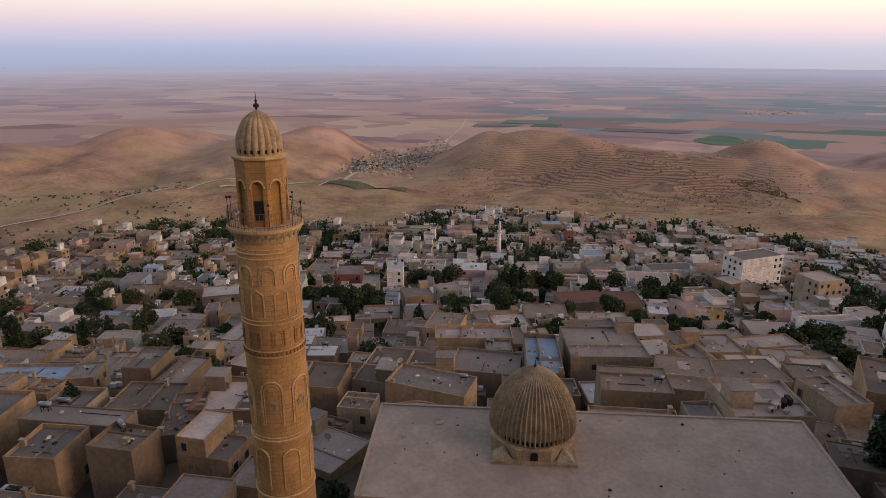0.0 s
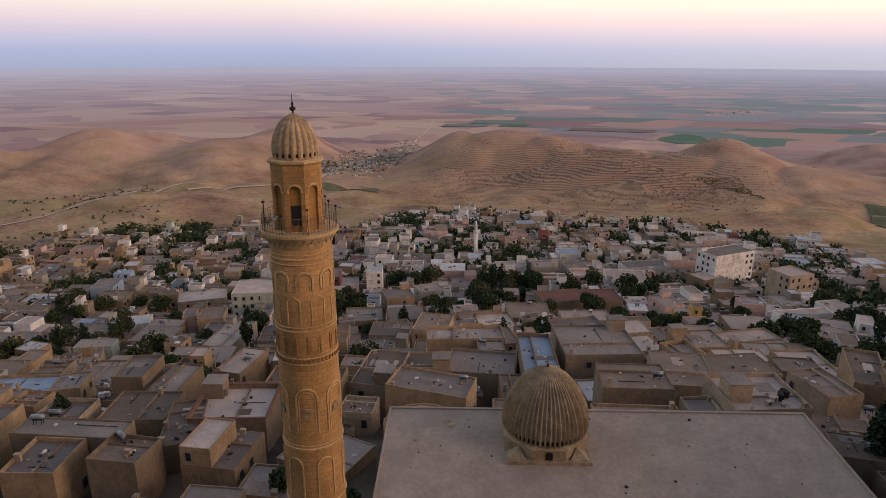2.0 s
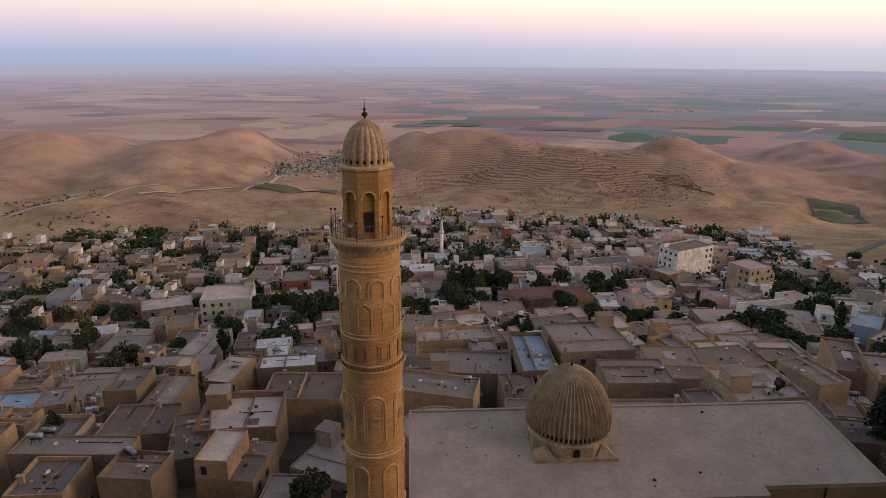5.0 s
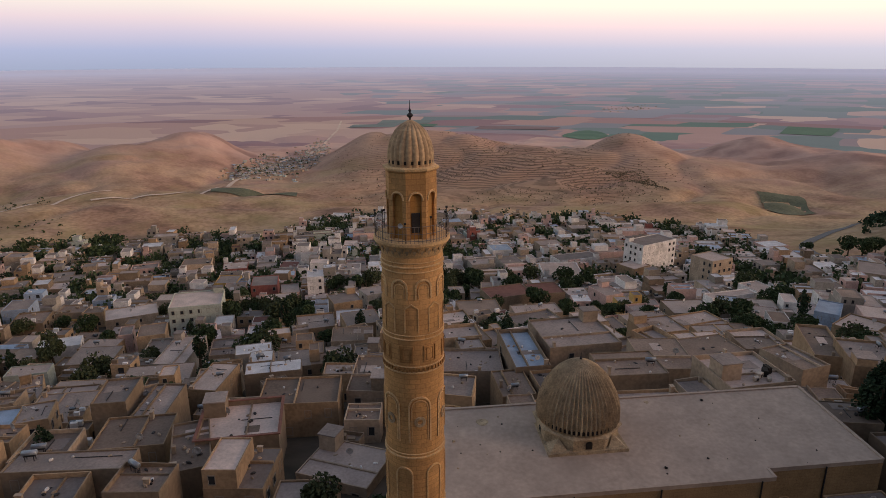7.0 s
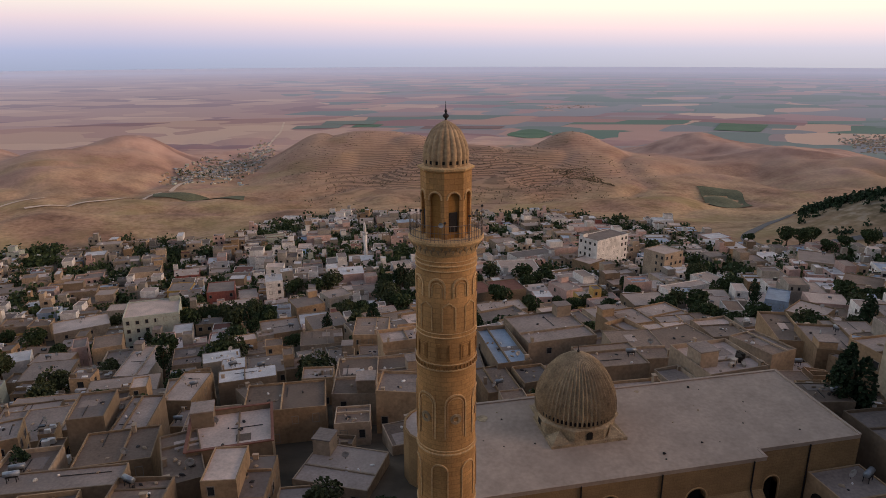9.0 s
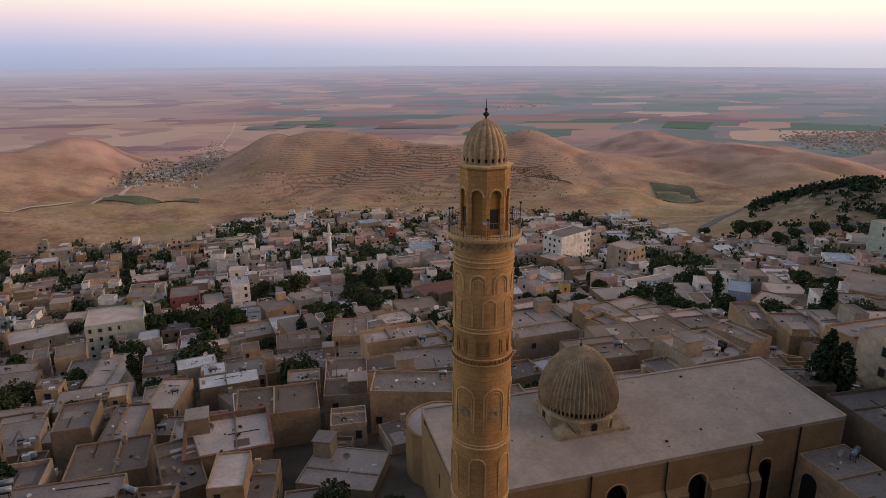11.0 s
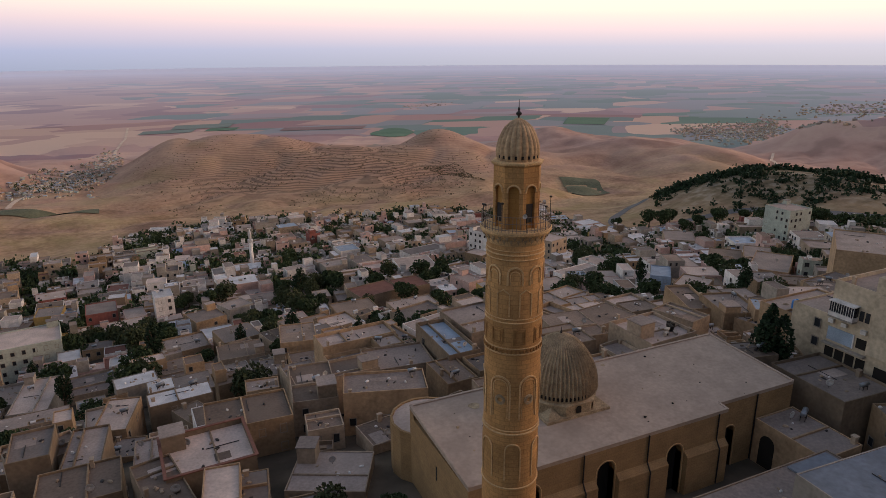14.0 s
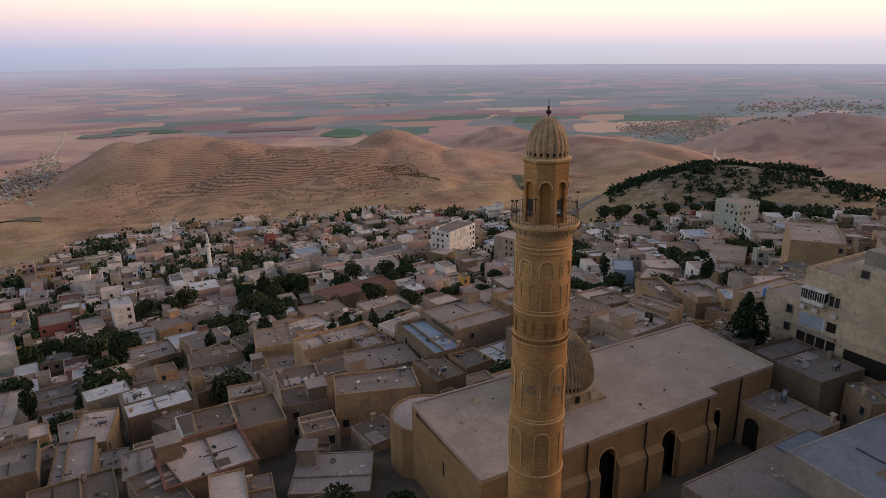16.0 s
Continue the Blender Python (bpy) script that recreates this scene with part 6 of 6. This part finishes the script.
VALLEY = [(-10.6, 778, 0.7, 18), (-7.6, 815, 1.3, 34), (-5.6, 900, 1.1, 60), (-3.4, 1140, 0.35, 60)]
village("valley_village", 760, VALLEY, 1.0, 3.4, "small grey village strewn along the valley floor", 3)
sp = []
q = random.Random(61)
for _ in range(150):
    t = q.random() * 2.2
    k = int(t)
    az, r, sa, sr = (lerp(VALLEY[k][c], VALLEY[k + 1][c], t - k) for c in range(4))
    sp.append((*polar(q.gauss(az, sa), q.gauss(r, sr)), q.uniform(1.5, 3.0)))
blob_field("village_trees", sp, M_LEAF[0], "dark garden trees among the valley houses", 10, 0.7)
village("plain_town", 900, [(44.0, 1480, 0.5, 40), (46.5, 1500, 1.0, 120), (49.5, 1520, 0.8, 120), (51.0, 1700, 0.5, 160)], 1.0, 4.4, "grey town spread on the edge of the plain", 5)
village("plain_town", 380, [(53.0, 2150, 1.0, 80), (58.0, 2350, 1.8, 120), (64.0, 2300, 1.8, 120)], 1.0, 6.0, "pale works buildings out on the plain", 6)
village("plain_village", 60, [(21.0, 2150, 0.4, 40), (24.0, 2250, 0.6, 60)], 1.0, 3.6, "small pale village among the fields", 7)
village("roadside_sheds", 26, [(52.5, 1160, 0.4, 10), (56.0, 1120, 0.6, 12)], 1.0, 4.5, "row of low roadside sheds on the plain", 8)


# ---- the little minaret down the slope ----
def small_minaret():
    x, y = 4.6, 342.0
    z = land(x, y)
    root = anchor("minaret", pose(x, y, z), "slim white minaret among the lower houses", "minaret")
    t = -45.2 - z
    b = Build()
    b.lathe([(1.0, 0), (0.95, t * 0.66)], 16)
    b.done("shaft", WALLS[4], root, smooth=True)
    b = Build()
    b.lathe([(0.95, t * 0.66), (1.45, t * 0.69), (1.45, t * 0.73), (0.8, t * 0.735)], 16)
    b.done("balcony", WALLS[4], root)
    b = Build()
    b.lathe([(0.75, t * 0.73), (0.75, t * 0.87), (0.65, t * 0.9), (0.05, t)], 16)
    b.done("spire", WALLS[4], root, smooth=True)


small_minaret()


# ---- the rounded apse behind the mosque ----
def apse():
    root = anchor("apse", pose(-9.0, 73.4, -12.5), "rounded stone apse with a flat earthen roof behind the mosque", "apse")
    b = Build()
    b.lathe([(4.9, 0), (4.9, 9.0), (4.6, 9.0), (4.6, 8.8)], 16, close=False)
    b.done("wall", M_MOSQUE, root, uv=lambda co: (math.atan2(co.y, co.x) * 4.9, co.z))
    b = Build()
    b.lathe([(4.6, 8.5), (4.6, 8.82), (0.05, 9.05)], 16)
    b.done("roof", ROOFS[2], root)


apse()


# ---- rooftop things ----
def tank_kind():
    s = Build()
    for x in (-0.55, 0.55):
        for y in (-0.3, 0.3):
            s.box(x - 0.04, y - 0.04, 0, x + 0.04, y + 0.04, 0.75)
    s.box(-0.7, -0.36, 0.72, 0.7, 0.36, 0.8)
    st = s.done("stand", M_IRON)
    b = Build()
    n = 14
    v = [(x, r * math.cos(2 * math.pi * i / n), 1.16 + r * math.sin(2 * math.pi * i / n)) for x, r in ((-0.95, 0.12), (-0.9, 0.37), (0.9, 0.37), (0.95, 0.12)) for i in range(n)]
    f = [(j * n + i, j * n + (i + 1) % n, (j + 1) * n + (i + 1) % n, (j + 1) * n + i) for j in range(3) for i in range(n)]
    f += [tuple(reversed(range(n))), tuple(range(3 * n, 4 * n))]
    b.add(v, f)
    ba = b.done("barrel", M_TANK, smooth=True)
    d = (st.data, ba.data)
    bpy.data.objects.remove(st)
    bpy.data.objects.remove(ba)
    return d


def dish_kind():
    p = Build()
    p.tube((0, 0, 0), (0, 0, 0.8), 0.035, 6)
    po = p.done("pole", M_IRON)
    b = Build()
    n = 16
    v, f = [], []
    for k, (r, d) in enumerate(((0.05, 0), (0.3, 0.04), (0.55, 0.14), (0.57, 0.12), (0.3, 0.0), (0.05, -0.05))):
        v += [(r * math.cos(2 * math.pi * i / n), -d - 0.05, 0.95 + r * math.sin(2 * math.pi * i / n)) for i in range(n)]
    f = [(j * n + i, j * n + (i + 1) % n, (j + 1) * n + (i + 1) % n, (j + 1) * n + i) for j in range(5) for i in range(n)]
    b.add(v, f + [tuple(range(n))])
    di = b.done("dish", M_DISH, smooth=True)
    d = (po.data, di.data)
    bpy.data.objects.remove(po)
    bpy.data.objects.remove(di)
    return d


TANK, DISH = tank_kind(), dish_kind()
q = random.Random(77)
for m, ix, iy, z in DECKS:
    for kind, names, me, cat, lab, p in (("water_tank", ("stand", "barrel"), TANK, "water tank", "galvanised water tank on an iron stand on a roof"  , 0.3),
                                         ("satellite_dish", ("pole", "dish"), DISH, "satellite dish", "pale satellite dish on a short pole on a roof", 0.42)):
        if q.random() < p and ix > 1.6 and iy > 1.6:
            ob = anchor(kind, m @ pose(q.uniform(-0.75, 0.75) * ix, q.uniform(-0.75, 0.75) * iy, z, 0, 0, q.uniform(-40, 40)) @ Matrix.Scale(q.uniform(0.75, 1.0), 4), lab, cat, cat + "s on the roofs")
            for nm, d in zip(names, me):
                o = new(nm, d)
                o.parent = ob
# low dividing walls and chimneys on the nearer roofs
def chimney_kind():
    b = Build()
    b.add([(-0.3, -0.25, 0), (0.3, -0.25, 0), (0.3, 0.25, 0), (-0.3, 0.25, 0), (-0.3, -0.25, 0.9), (0.3, -0.25, 0.9), (0.3, 0.25, 0.9), (-0.3, 0.25, 0.9),
           (-0.38, -0.33, 0.9), (0.38, -0.33, 0.9), (0.38, 0.33, 0.9), (-0.38, 0.33, 0.9), (-0.38, -0.33, 1.0), (0.38, -0.33, 1.0), (0.38, 0.33, 1.0), (-0.38, 0.33, 1.0)],
          [(0, 1, 5, 4), (1, 2, 6, 5), (2, 3, 7, 6), (3, 0, 4, 7), (4, 5, 9, 8), (5, 6, 10, 9), (6, 7, 11, 10), (7, 4, 8, 11), (8, 9, 13, 12), (9, 10, 14, 13), (10, 11, 15, 14), (11, 8, 12, 15), (12, 13, 14, 15)])
    o = b.done("chimney", WALLS[1])
    me = o.data
    bpy.data.objects.remove(o)
    return me


CHIMNEY = chimney_kind()
HOUSES = {tuple(round(v, 3) for v in o.matrix_basis.translation): o for o in scene.objects if o.parent is None and o.name.startswith("house")}
q = random.Random(31)
for m, ix, iy, z in DECKS:
    home = HOUSES.get(tuple(round(v, 3) for v in m.translation))
    if home is None or math.hypot(m.translation.x - AX, m.translation.y - AY) > 185 or min(ix, iy) < 2:
        continue
    if q.random() < 0.6:
        b = Build()
        hgt = q.uniform(0.18, 0.5)
        if q.random() < 0.5:
            x = q.uniform(-0.5, 0.5) * ix
            b.box(x - 0.11, -iy, z, x + 0.11, iy, z + hgt)
        else:
            y = q.uniform(-0.5, 0.5) * iy
            b.box(-ix, y - 0.11, z, ix, y + 0.11, z + hgt)
        b.done("low_wall", home.data.materials[0], home)
    if q.random() < 0.5:
        b = Build()
        w, d = q.uniform(0.8, 2.4), q.uniform(0.6, 1.6)
        x, y = q.uniform(-0.6, 0.6) * ix, q.uniform(-0.6, 0.6) * iy
        b.box(x - w, y - d, z, x + w, y + d, z + 0.03)
        b.done("roof_patch", ROOFS[q.choice((0, 1, 1, 2))], home)
    for _ in range(q.choice((0, 1, 1, 2))):
        o = new("chimney", CHIMNEY)
        o.parent = home
        o.matrix_basis = pose(q.choice((-0.86, 0.86, 0.3)) * ix, q.choice((-0.86, 0.86, -0.2)) * iy, z, 0, 0, q.choice((0, 90))) @ Matrix.Diagonal((q.uniform(0.6, 1.2), q.uniform(0.6, 1.2), q.uniform(0.6, 1.5), 1))
STONES = []
for mat in (WALLS[1], WALLS[1], M_IRON, WALLS[4]):
    b = Build()
    b.lathe([(0.22, 0), (0.27, 0.1), (0.16, 0.26)], 6, wave=lambda t, j: 1 + 0.2 * math.sin(2 * t + len(STONES)))
    o = b.done("stone", mat)
    STONES.append(o.data)
    bpy.data.objects.remove(o)
# small heaps of rubble and lengths of pipe left on the nearer roofs
q = random.Random(44)
for m, ix, iy, z in DECKS:
    home = HOUSES.get(tuple(round(v, 3) for v in m.translation))
    if home is None or math.hypot(m.translation.x - AX, m.translation.y - AY) > 200 or min(ix, iy) < 1.6:
        continue
    for _ in range(q.choice((4, 7, 10))):
        x, y = q.gauss(0, 0.45) * ix, q.gauss(0, 0.45) * iy
        if abs(x) < ix - 0.5 and abs(y) < iy - 0.5:
            o = new("stone", q.choice(STONES))
            o.parent = home
            o.matrix_basis = pose(x, y, z, 0, 0, q.uniform(0, 180)) @ Matrix.Diagonal((q.uniform(0.5, 1.6), q.uniform(0.5, 1.2), q.uniform(0.4, 1.3), 1))
    if q.random() < 0.6:
        b = Build()
        x, y, a = q.uniform(-0.5, 0.5) * ix, q.uniform(-0.6, 0.6) * iy, q.choice((0, 1))
        k = 0.4 * (ix if a else iy)
        b.tube((x - k * a, y - k * (1 - a), z + 0.06), (x + k * a, y + k * (1 - a), z + 0.06), 0.06, 5)
        b.done("pipe", M_IRON, home, "loose iron pipe on the roof")
# scattered stones and stains left on the mosque roof
q = random.Random(12)
for i in range(34):
    x, y = q.uniform(-11, 36), q.uniform(55.5, 69)
    if (x - 5.5) ** 2 + (y - 64.5) ** 2 < 40:
        continue
    s = q.uniform(0.06, 0.17)
    b = Build()
    b.lathe([(s, 0), (s * 1.15, s * 0.5), (s * 0.6, s)], 6, wave=lambda t, j: 1 + 0.25 * math.sin(3 * t + i))
    o = b.done("stone", M_DARK if i % 3 else M_DOME)
    o.matrix_basis = pose(x, y, lerp(-0.35, 0.45, (y - 55) / 15) + 0.005, 0, 0, q.uniform(0, 360))
    tagged(o, "small dark stone lying on the mosque roof", "stone", "loose stones on the mosque roof")
